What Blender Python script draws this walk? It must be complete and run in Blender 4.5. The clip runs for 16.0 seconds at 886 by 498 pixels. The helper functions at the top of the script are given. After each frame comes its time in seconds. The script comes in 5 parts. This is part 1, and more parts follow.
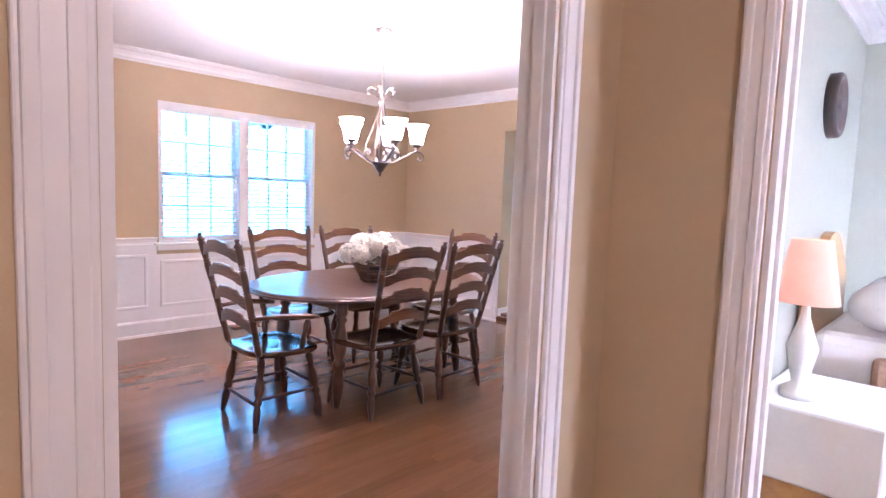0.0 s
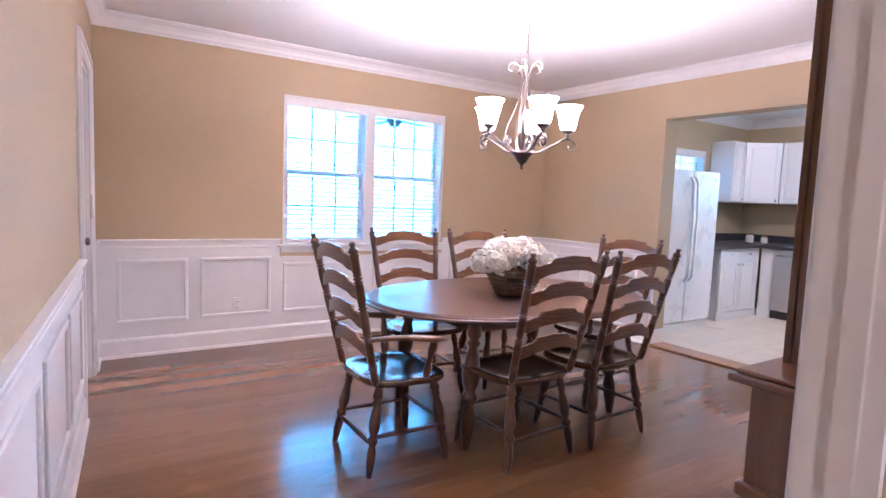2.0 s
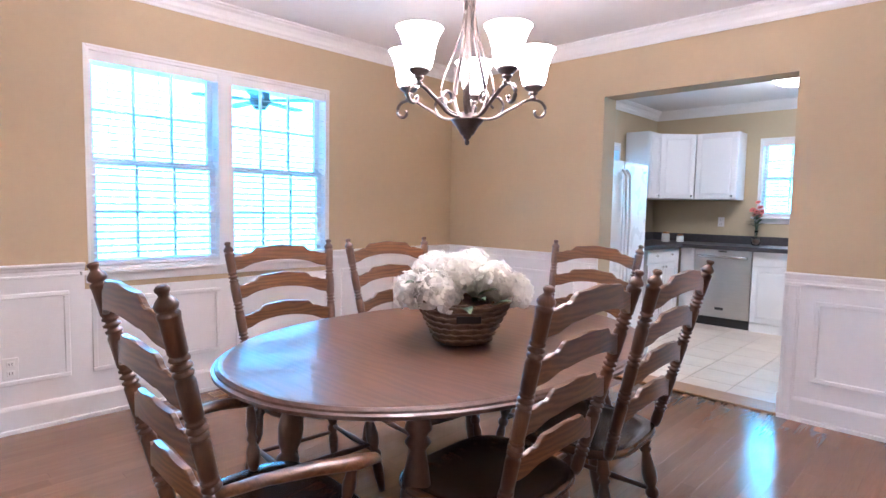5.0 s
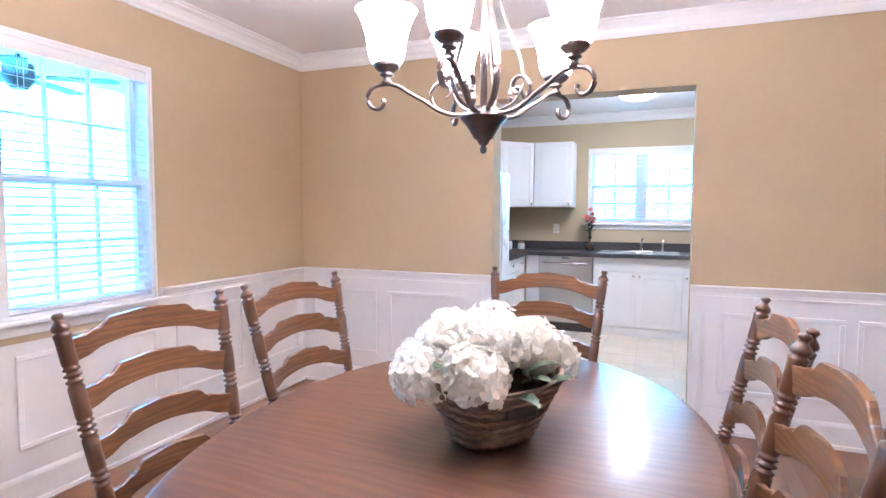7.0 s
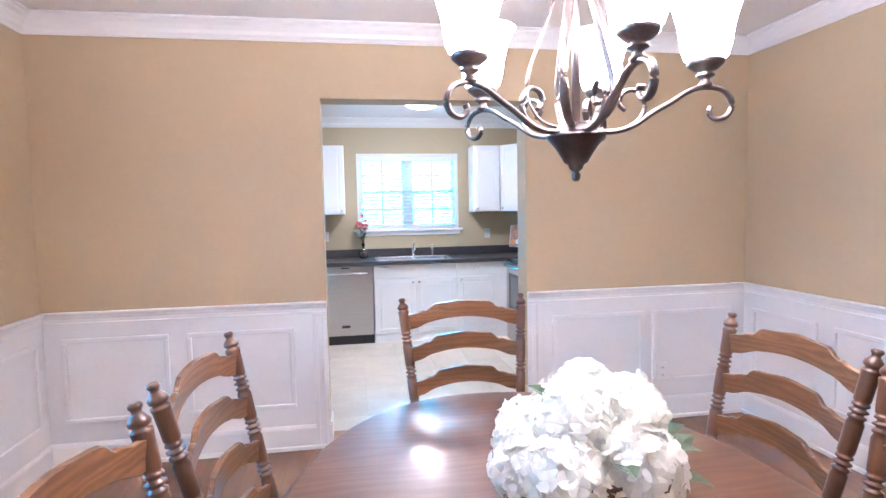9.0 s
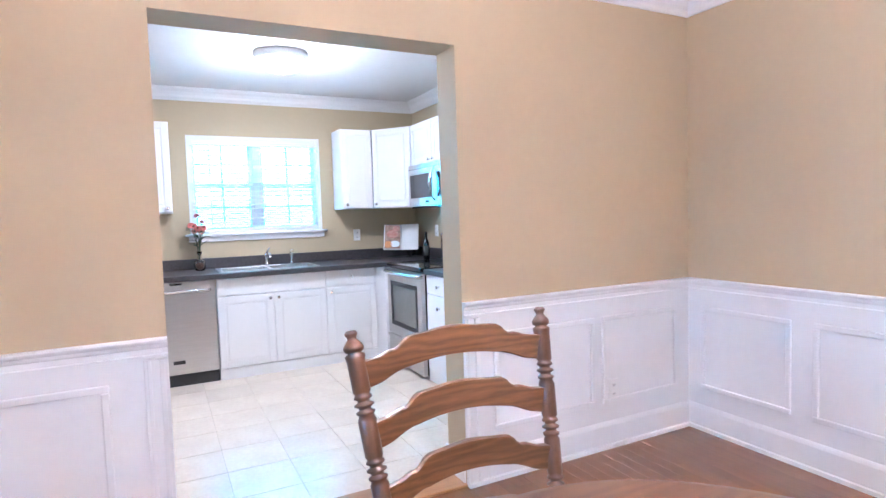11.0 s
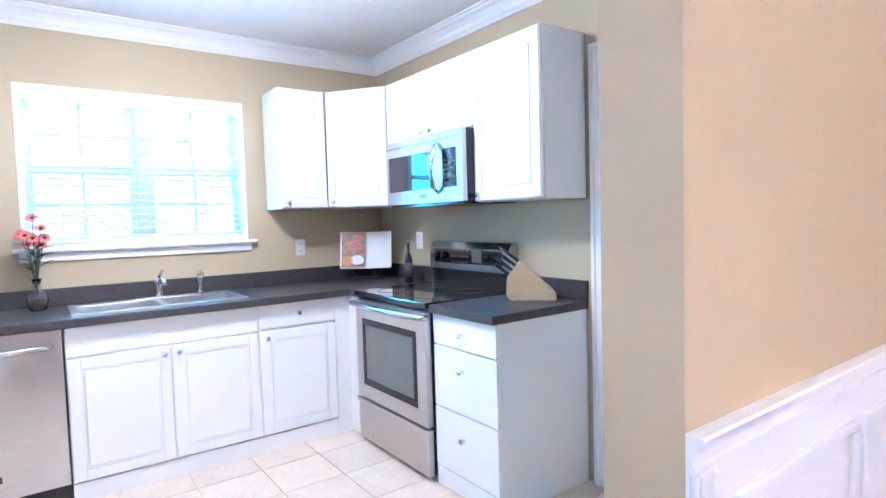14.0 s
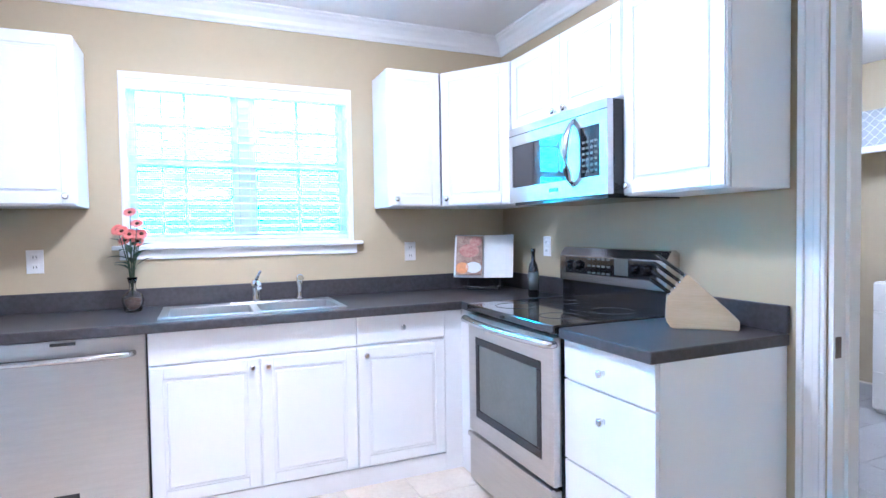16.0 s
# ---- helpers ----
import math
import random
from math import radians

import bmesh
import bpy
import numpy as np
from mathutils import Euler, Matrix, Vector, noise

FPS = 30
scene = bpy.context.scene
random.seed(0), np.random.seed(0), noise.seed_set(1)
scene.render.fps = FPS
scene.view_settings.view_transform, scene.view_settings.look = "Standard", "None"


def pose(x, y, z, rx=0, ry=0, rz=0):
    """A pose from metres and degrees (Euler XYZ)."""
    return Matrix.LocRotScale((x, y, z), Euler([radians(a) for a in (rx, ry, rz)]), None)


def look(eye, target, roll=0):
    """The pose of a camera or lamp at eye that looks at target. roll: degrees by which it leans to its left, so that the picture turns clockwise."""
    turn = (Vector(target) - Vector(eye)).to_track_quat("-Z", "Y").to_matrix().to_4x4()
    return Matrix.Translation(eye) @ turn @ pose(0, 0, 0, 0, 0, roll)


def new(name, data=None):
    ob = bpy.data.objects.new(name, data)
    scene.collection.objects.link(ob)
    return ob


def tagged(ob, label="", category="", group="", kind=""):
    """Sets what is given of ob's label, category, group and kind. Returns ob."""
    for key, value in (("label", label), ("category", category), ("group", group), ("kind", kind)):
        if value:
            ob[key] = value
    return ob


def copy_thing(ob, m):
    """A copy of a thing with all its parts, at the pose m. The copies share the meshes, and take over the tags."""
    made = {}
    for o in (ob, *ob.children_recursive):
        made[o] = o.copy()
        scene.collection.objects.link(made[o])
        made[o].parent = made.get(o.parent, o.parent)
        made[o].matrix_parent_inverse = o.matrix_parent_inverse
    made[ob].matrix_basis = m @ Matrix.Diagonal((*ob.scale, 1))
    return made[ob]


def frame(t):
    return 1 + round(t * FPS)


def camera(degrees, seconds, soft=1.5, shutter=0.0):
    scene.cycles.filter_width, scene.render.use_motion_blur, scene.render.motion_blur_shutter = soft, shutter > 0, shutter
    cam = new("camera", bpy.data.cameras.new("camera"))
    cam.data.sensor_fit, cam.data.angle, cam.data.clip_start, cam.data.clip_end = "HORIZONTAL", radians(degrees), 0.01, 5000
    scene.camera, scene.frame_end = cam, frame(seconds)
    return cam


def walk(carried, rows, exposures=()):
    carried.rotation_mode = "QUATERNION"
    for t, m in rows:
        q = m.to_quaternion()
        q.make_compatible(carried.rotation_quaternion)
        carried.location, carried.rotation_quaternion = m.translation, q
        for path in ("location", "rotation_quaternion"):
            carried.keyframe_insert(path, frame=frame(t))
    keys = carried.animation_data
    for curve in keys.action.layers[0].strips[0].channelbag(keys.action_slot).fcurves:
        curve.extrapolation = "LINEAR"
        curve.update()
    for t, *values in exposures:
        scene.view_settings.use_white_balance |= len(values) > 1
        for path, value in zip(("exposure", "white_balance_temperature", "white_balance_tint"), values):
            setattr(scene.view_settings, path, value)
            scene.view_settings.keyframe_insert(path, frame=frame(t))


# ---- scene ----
cam = camera(76.8, 16.0)
PATH = [
    (0, (-4.995, -2.613, 1.38), (-3.558, -1.234, 1.2), 2.2),
    (0.5, (-4.913, -2.501, 1.347), (-3.571, -1.03, 1.165), 2.2),
    (1, (-4.795, -2.333, 1.344), (-3.523, -0.801, 1.156), 2.1),
    (1.5, (-4.704, -2.166, 1.336), (-3.547, -0.544, 1.153), 2.2),
    (2, (-4.626, -2.008, 1.325), (-3.525, -0.348, 1.147), 2.3),
    (2.5, (-4.537, -1.875, 1.313), (-3.421, -0.225, 1.135), 2.1),
    (3, (-4.39, -1.72, 1.296), (-3.229, -0.1, 1.126), 1.9),
    (3.5, (-4.225, -1.578, 1.29), (-3.02, 0.01, 1.127), 1.6),
    (4, (-4.113, -1.37, 1.274), (-2.849, 0.172, 1.116), 1.4),
    (6.5, (-3.873, -0.073, 1.304), (-2.109, 0.861, 1.173), 0.5),
    (7, (-3.805, 0.167, 1.363), (-1.948, 0.899, 1.233), 0.2),
    (7.5, (-3.773, 0.434, 1.416), (-1.845, 0.949, 1.281), -0.0),
    (8, (-3.761, 0.654, 1.433), (-1.775, 0.85, 1.304), -0.5),
    (8.5, (-3.679, 0.87, 1.477), (-1.686, 0.768, 1.34), -0.9),
    (9.75, (-3.12, 1.36, 1.43), (-1.20, 0.80, 1.295), -1.3),
    (11, (-2.373, 1.294, 1.352), (-0.592, 0.393, 1.228), -1.8),
    (11.5, (-2.05, 1.277, 1.361), (-0.35, 0.231, 1.229), -2.0),
    (12, (-1.721, 1.235, 1.379), (-0.059, 0.13, 1.248), -2.0),
    (12.5, (-1.403, 1.219, 1.371), (0.227, 0.068, 1.24), -1.9),
    (13, (-1.11, 1.15, 1.363), (0.502, -0.027, 1.236), -1.8),
    (13.5, (-0.822, 1.046, 1.363), (0.786, -0.136, 1.238), -1.8),
    (14, (-0.576, 0.972, 1.34), (1.04, -0.201, 1.231), -1.7),
    (14.5, (-0.363, 0.948, 1.305), (1.259, -0.219, 1.216), -1.7),
    (15, (-0.225, 0.872, 1.322), (1.422, -0.259, 1.229), -1.6),
    (15.5, (-0.147, 0.756, 1.337), (1.584, -0.242, 1.246), -1.2),
    (16, (-0.078, 0.662, 1.296), (1.757, -0.129, 1.228), -0.9),
]
EXPOSURES = [(0.0, 1.2, 5450, 31), (1.6, 1.32, 5400, 30), (2.0, 1.1, 5400, 30), (3.0, 0.42, 5350, 25), (3.5, 0.42, 5350, 24), (4.0, 0.62, 5350, 23), (6.4, 1.42, 5300, 19), (8.0, 1.42, 5200, 18), (11.0, 1.62, 5050, 18), (14.0, 1.9, 5000, 19), (16.0, 1.9, 4850, 19)]
walk(cam, [(t, look(eye, target, roll)) for t, eye, target, roll in PATH], EXPOSURES)

# ---- world and light ----
world = bpy.data.worlds.new("world")
scene.world = world
world.use_nodes = True
wn = world.node_tree.nodes
sky = wn.new("ShaderNodeTexSky")
sky.sky_type, sky.sun_disc = "NISHITA", False
sky.sun_elevation, sky.sun_rotation = radians(38), radians(120)
world.node_tree.links.new(sky.outputs[0], wn["Background"].inputs[0])
wn["Background"].inputs[1].default_value = 0.12
sun = new("sun", bpy.data.lights.new("sun", "SUN"))
sun.data.energy, sun.data.angle, sun.data.color = 1.0, radians(10), (1.0, 0.96, 0.9)
sun.matrix_world = look((20, -10, 18), (0, 0, 0))

DAY = 9.0          # glow of the sheets added outside the windows
BULB = 13.0         # watts of each chandelier bulb
KITCHEN_LAMP = 6.5


def bulb(name, p, watts, radius, color):
    ob = new(name, bpy.data.lights.new(name, "POINT"))
    ob.data.energy, ob.data.shadow_soft_size, ob.data.color = watts, radius, color
    ob.location = p
    return ob


# ---- materials ----
def material(name, color, rough=0.5, metal=0.0, vary=0.08, scale=6.0, bump=0.0, bump_scale=60.0, stretch=(1, 1, 1),
             color2=None, emit=0.0, emit_color=None, per_object=0.0, coat=0.0, spec=0.5):
    m = bpy.data.materials.new(name)
    m.use_nodes = True
    n, l = m.node_tree.nodes, m.node_tree.links
    b = n["Principled BSDF"]
    b.inputs["Roughness"].default_value, b.inputs["Metallic"].default_value = rough, metal
    b.inputs["Coat Weight"].default_value = coat
    b.inputs["Coat Roughness"].default_value = 0.12
    b.inputs["Specular IOR Level"].default_value = spec
    tc = n.new("ShaderNodeTexCoord")
    mp = n.new("ShaderNodeMapping")
    mp.inputs["Scale"].default_value = stretch
    l.new(tc.outputs["Object"], mp.inputs["Vector"])
    source = mp.outputs["Vector"]
    if per_object:
        info = n.new("ShaderNodeObjectInfo")
        add = n.new("ShaderNodeVectorMath")
        sc = n.new("ShaderNodeVectorMath")
        sc.operation = "SCALE"
        sc.inputs[0].default_value = (17, 31, 23)
        l.new(info.outputs["Random"], sc.inputs["Scale"])
        l.new(source, add.inputs[0])
        l.new(sc.outputs[0], add.inputs[1])
        source = add.outputs[0]
    big = n.new("ShaderNodeTexNoise")
    big.inputs["Scale"].default_value, big.inputs["Detail"].default_value = scale, 5
    fine = n.new("ShaderNodeTexNoise")
    fine.inputs["Scale"].default_value, fine.inputs["Detail"].default_value = scale * 9, 4
    l.new(source, big.inputs["Vector"])
    l.new(source, fine.inputs["Vector"])
    mixf = n.new("ShaderNodeMath")
    mixf.operation = "MULTIPLY_ADD"
    mixf.inputs[1].default_value = 0.4
    l.new(fine.outputs["Fac"], mixf.inputs[0])
    half = n.new("ShaderNodeMath")
    half.operation = "MULTIPLY"
    half.inputs[1].default_value = 0.6
    l.new(big.outputs["Fac"], half.inputs[0])
    l.new(half.outputs[0], mixf.inputs[2])
    ramp = n.new("ShaderNodeValToRGB")
    dark = color2 or [c * (1 - vary) for c in color]
    light = color if color2 else [min(1, c * (1 + vary)) for c in color]
    ramp.color_ramp.elements[0].color, ramp.color_ramp.elements[1].color = (*dark, 1), (*light, 1)
    ramp.color_ramp.elements[0].position, ramp.color_ramp.elements[1].position = 0.34, 0.66
    l.new(mixf.outputs[0], ramp.inputs["Fac"])
    out = ramp.outputs["Color"]
    if per_object:
        hsv = n.new("ShaderNodeHueSaturation")
        rng = n.new("ShaderNodeMapRange")
        rng.inputs["To Min"].default_value, rng.inputs["To Max"].default_value = 1 - per_object, 1 + per_object
        l.new(info.outputs["Random"], rng.inputs["Value"])
        l.new(rng.outputs[0], hsv.inputs["Value"])
        l.new(out, hsv.inputs["Color"])
        out = hsv.outputs["Color"]
    l.new(out, b.inputs["Base Color"])
    rr = n.new("ShaderNodeMapRange")
    rr.inputs["To Min"].default_value, rr.inputs["To Max"].default_value = max(0.02, rough * 0.85), min(1, rough * 1.15)
    l.new(big.outputs["Fac"], rr.inputs["Value"])
    l.new(rr.outputs[0], b.inputs["Roughness"])
    if bump:
        bn = n.new("ShaderNodeTexNoise")
        bn.inputs["Scale"].default_value, bn.inputs["Detail"].default_value = bump_scale, 3
        l.new(source, bn.inputs["Vector"])
        bp = n.new("ShaderNodeBump")
        bp.inputs["Strength"].default_value, bp.inputs["Distance"].default_value = bump, 0.002
        l.new(bn.outputs["Fac"], bp.inputs["Height"])
        l.new(bp.outputs["Normal"], b.inputs["Normal"])
    if emit:
        b.inputs["Emission Color"].default_value = (*(emit_color or color), 1)
        b.inputs["Emission Strength"].default_value = emit
    return m


def wood(name, light, dark, rough, along, per_object=0.0, coat=0.3, grain=1.0):
    """Wood with its grain along the axis 0, 1 or 2."""
    s = [14 * grain, 14 * grain, 14 * grain]
    s[along] = 1.1 * grain
    m = material(name, light, rough, 0, color2=dark, scale=2.2, stretch=s, per_object=per_object, coat=coat)
    return m


def figured(name, light, dark, rough, along, rings, coat=0.35, per_object=0.0, spread=0.6, low=0.7, bend=7.0):
    """Oak with growth-ring figure: long distorted bands along the axis, over the fine grain of wood()."""
    m = wood(name, light, dark, rough, along, per_object, coat)
    n, l = m.node_tree.nodes, m.node_tree.links
    b = n["Principled BSDF"]
    base = b.inputs["Base Color"].links[0].from_socket
    tc, mp, wave = n.new("ShaderNodeTexCoord"), n.new("ShaderNodeMapping"), n.new("ShaderNodeTexWave")
    size = [1.0, 1.0, 1.0]
    size[along] = 0.16
    mp.inputs["Scale"].default_value = size
    wave.bands_direction = "Z" if along != 2 else "X"
    if along == 1:
        wave.bands_direction = "X"
    wave.inputs["Scale"].default_value, wave.inputs["Distortion"].default_value = rings, bend
    wave.inputs["Detail"].default_value, wave.inputs["Detail Scale"].default_value = 3.0, spread
    info, add, sc = n.new("ShaderNodeObjectInfo"), n.new("ShaderNodeVectorMath"), n.new("ShaderNodeVectorMath")
    sc.operation = "SCALE"
    sc.inputs[0].default_value = (3.1, 5.3, 7.7)
    l.new(info.outputs["Random"], sc.inputs["Scale"])
    l.new(tc.outputs["Object"], add.inputs[0])
    l.new(sc.outputs[0], add.inputs[1])
    l.new(add.outputs[0], mp.inputs["Vector"])
    l.new(mp.outputs["Vector"], wave.inputs["Vector"])
    rng_ = n.new("ShaderNodeMapRange")
    rng_.inputs["To Min"].default_value, rng_.inputs["To Max"].default_value = low, 1.12
    l.new(wave.outputs["Fac"], rng_.inputs["Value"])
    hsv = n.new("ShaderNodeHueSaturation")
    l.new(base, hsv.inputs["Color"])
    l.new(rng_.outputs[0], hsv.inputs["Value"])
    l.new(hsv.outputs["Color"], b.inputs["Base Color"])
    return m


def glass(name, rough=0.0):
    m = bpy.data.materials.new(name)
    m.use_nodes = True
    b = m.node_tree.nodes["Principled BSDF"]
    b.inputs["Base Color"].default_value = (0.97, 1, 1, 1)
    b.inputs["Transmission Weight"].default_value, b.inputs["Roughness"].default_value = 1.0, rough
    b.inputs["IOR"].default_value = 1.45
    return m


PAINT = material("beige_wall_paint", (0.50, 0.385, 0.235), 0.75, vary=0.025, scale=2.5, bump=0.10, bump_scale=220)
KPAINT = material("khaki_kitchen_paint", (0.50, 0.415, 0.27), 0.75, vary=0.025, scale=2.5, bump=0.10, bump_scale=220)
SAGE = material("sage_wall_paint", (0.42, 0.45, 0.38), 0.75, vary=0.03, scale=2, bump=0.1, bump_scale=220)
WHITE = material("white_trim_paint", (0.80, 0.79, 0.78), 0.35, vary=0.015, scale=3, bump=0.015, bump_scale=140)
CEIL = material("white_ceiling_paint", (0.80, 0.785, 0.77), 0.85, vary=0.02, scale=2, bump=0.2, bump_scale=160)
CABINET = material("white_cabinet_laminate", (0.80, 0.80, 0.81), 0.3, vary=0.012, scale=3)
OAK_FLOOR = wood("oak_floor_planks", (0.230, 0.112, 0.050), (0.180, 0.083, 0.036), 0.20, 0, per_object=0.11, coat=0.3, grain=0.45)
OAK_FLOOR2 = wood("oak_floor_far", (0.230, 0.112, 0.050), (0.180, 0.083, 0.036), 0.22, 0, coat=0.3, grain=0.45)
OAK_TRIM = wood("oak_threshold_wood", (0.42, 0.22, 0.09), (0.30, 0.14, 0.05), 0.3, 1)
TABLE_TOP = figured("brown_table_top_wood", (0.130, 0.066, 0.040), (0.100, 0.049, 0.030), 0.34, 1, 8, coat=0.22, spread=1.2, low=0.84, bend=16)
CHAIR_X = figured("dark_oak_slat_wood", (0.20, 0.092, 0.038), (0.125, 0.055, 0.024), 0.30, 0, 17, coat=0.3, per_object=0.1, spread=1.2, low=0.68, bend=12)
CHAIR_Z = wood("dark_oak_turned_wood", (0.125, 0.056, 0.027), (0.070, 0.030, 0.016), 0.30, 2, per_object=0.1, coat=0.3)
SEAT = wood("dark_oak_seat_wood", (0.10, 0.047, 0.023), (0.05, 0.022, 0.012), 0.2, 1, per_object=0.1, coat=0.5)
HUTCH = wood("red_brown_hutch_wood", (0.17, 0.072, 0.032), (0.10, 0.04, 0.018), 0.3, 2, coat=0.3)
HONEY = wood("honey_oak_bed_wood", (0.45, 0.24, 0.08), (0.33, 0.16, 0.05), 0.35, 0)
BLOCK = wood("pale_beech_block_wood", (0.62, 0.46, 0.28), (0.52, 0.37, 0.21), 0.45, 0)
BRONZE = material("brushed_bronze_metal", (0.17, 0.14, 0.125), 0.38, 1.0, vary=0.25, scale=18)
BRONZE_DARK = material("dark_bronze_metal", (0.09, 0.075, 0.07), 0.35, 1.0, vary=0.25, scale=18)
CHROME = material("polished_chrome", (0.75, 0.76, 0.78), 0.1, 1.0, vary=0.04)
STEEL = material("brushed_stainless_steel", (0.56, 0.54, 0.52), 0.30, 1.0, vary=0.05, scale=5, stretch=(1, 1, 12), bump=0.05, bump_scale=40)
STEEL_H = material("brushed_stainless_trim", (0.60, 0.58, 0.57), 0.24, 1.0, vary=0.05, scale=5)
SINK_STEEL = material("satin_sink_steel", (0.62, 0.62, 0.62), 0.32, 1.0, vary=0.05, scale=6, stretch=(1, 6, 1))
BLACK = material("black_gloss_enamel", (0.012, 0.012, 0.014), 0.12, vary=0.2)
BLACK_GLASS = material("black_ceramic_glass", (0.008, 0.008, 0.01), 0.04, vary=0.2, coat=0.5)
BLACK_MATT = material("black_matt_plastic", (0.02, 0.02, 0.022), 0.55, vary=0.2)
OVEN_GLASS = material("smoked_oven_glass", (0.10, 0.11, 0.10), 0.06, vary=0.1, coat=0.4)
COUNTER = material("charcoal_laminate_counter", (0.045, 0.042, 0.046), 0.38, vary=0.35, scale=45, bump=0.06, bump_scale=300)
GROUT = material("pale_tile_grout", (0.64, 0.57, 0.47), 0.9, vary=0.1, scale=30, bump=0.2)
TILE = material("cream_ceramic_floor_tile", (0.72, 0.64, 0.53), 0.30, vary=0.10, color2=(0.60, 0.51, 0.41), scale=5, bump=0.05, bump_scale=40, per_object=0.05)
GREY_TILE = material("grey_laundry_floor", (0.32, 0.31, 0.30), 0.5, vary=0.1, scale=6)
APPLIANCE = material("white_appliance_enamel", (0.80, 0.80, 0.80), 0.28, vary=0.015, bump=0.12, bump_scale=260)
PLASTIC = material("white_plastic", (0.80, 0.79, 0.77), 0.35, vary=0.01)
BLIND = material("white_blind_slat", (0.80, 0.82, 0.84), 0.4, vary=0.02)
SHADE = material("frosted_glass_lit", (0.95, 0.90, 0.82), 0.35, vary=0.02, emit=30.0, emit_color=(1.0, 0.84, 0.72))
LENS = material("lit_frosted_lens", (0.95, 0.93, 0.9), 0.35, vary=0.01, emit=9.0, emit_color=(1.0, 0.93, 0.82))
PETAL = material("white_silk_petal", (0.88, 0.86, 0.80), 0.8, vary=0.05, scale=30, spec=0.2)
petal_n, petal_l = PETAL.node_tree.nodes, PETAL.node_tree.links
petal_thin, petal_mix = petal_n.new("ShaderNodeBsdfTranslucent"), petal_n.new("ShaderNodeMixShader")
petal_thin.inputs["Color"].default_value, petal_mix.inputs["Fac"].default_value = (0.90, 0.88, 0.82, 1), 0.45
petal_l.new(petal_n["Principled BSDF"].outputs[0], petal_mix.inputs[1])
petal_l.new(petal_thin.outputs[0], petal_mix.inputs[2])
petal_l.new(petal_mix.outputs[0], petal_n["Material Output"].inputs["Surface"])
LEAF = material("dark_green_leaf", (0.045, 0.075, 0.035), 0.5, vary=0.4, scale=30)
PINK = material("coral_pink_petal", (0.62, 0.16, 0.13), 0.6, vary=0.25, scale=60)
BROWN_EYE = material("brown_flower_centre", (0.07, 0.025, 0.012), 0.8, vary=0.3)
WICKER = material("grey_brown_woven_rattan", (0.27, 0.19, 0.14), 0.75, color2=(0.10, 0.065, 0.045), scale=28, stretch=(1, 1, 2.5), bump=0.9, bump_scale=110)
PAGE = material("white_book_page", (0.80, 0.80, 0.78), 0.6, vary=0.03)
FOOD_RED = material("printed_meat_red", (0.36, 0.09, 0.06), 0.5, vary=0.5, scale=40, color2=(0.55, 0.30, 0.22))
FOOD_ORANGE = material("printed_orange", (0.65, 0.26, 0.08), 0.5, vary=0.2, scale=40)
FOOD_TAN = material("printed_tan", (0.46, 0.30, 0.20), 0.5, color2=(0.16, 0.06, 0.04), scale=22)
CLEAR = glass("clear_glass")
WATER = material("brown_water_stones", (0.22, 0.13, 0.10), 0.3, vary=0.4, scale=60)
BEDDING = material("white_cotton_bedding", (0.80, 0.80, 0.80), 0.85, vary=0.03, scale=8, bump=0.3, bump_scale=30)
PILLOW_TAN = material("tan_patterned_cloth", (0.45, 0.30, 0.22), 0.8, color2=(0.30, 0.18, 0.12), scale=12)
PINK_SHADE = material("pink_lamp_shade_cloth", (0.70, 0.36, 0.27), 0.8, vary=0.05, emit=0.25, emit_color=(1, 0.5, 0.3))
GREY_CLOTH = material("grey_printed_canvas", (0.34, 0.35, 0.36), 0.8, vary=0.06, scale=20)
GRASS = material("lawn_grass", (0.06, 0.10, 0.03), 0.9, vary=0.4, scale=3)
FAN_BROWN = material("dark_fan_wood", (0.05, 0.06, 0.07), 0.6, vary=0.2)
DARK = material("dark_brown_frame", (0.035, 0.022, 0.018), 0.4, vary=0.2)
CLOCK_FACE = material("cream_clock_face", (0.6, 0.55, 0.48), 0.5, vary=0.08)


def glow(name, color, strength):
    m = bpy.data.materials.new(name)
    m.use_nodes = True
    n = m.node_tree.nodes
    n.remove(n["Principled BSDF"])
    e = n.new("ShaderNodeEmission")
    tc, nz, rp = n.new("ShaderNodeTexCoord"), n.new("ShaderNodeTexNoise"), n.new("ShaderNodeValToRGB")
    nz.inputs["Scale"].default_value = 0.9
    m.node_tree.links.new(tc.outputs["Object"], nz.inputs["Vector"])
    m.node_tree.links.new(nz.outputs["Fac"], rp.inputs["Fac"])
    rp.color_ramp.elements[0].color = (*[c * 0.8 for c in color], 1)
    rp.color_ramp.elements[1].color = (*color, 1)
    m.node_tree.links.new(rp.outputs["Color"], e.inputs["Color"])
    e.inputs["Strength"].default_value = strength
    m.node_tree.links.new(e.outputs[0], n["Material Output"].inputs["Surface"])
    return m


# Blue emission in place of daylight; it tints the reflections blue.
BLUE_GLOW = glow("blue_daylight_glow", (0.15, 0.60, 1.0), DAY)
# White glow added out of view to brighten the bedroom.
BEDROOM_GLOW = glow("white_bedroom_glow", (0.95, 0.96, 1.0), 90.0)


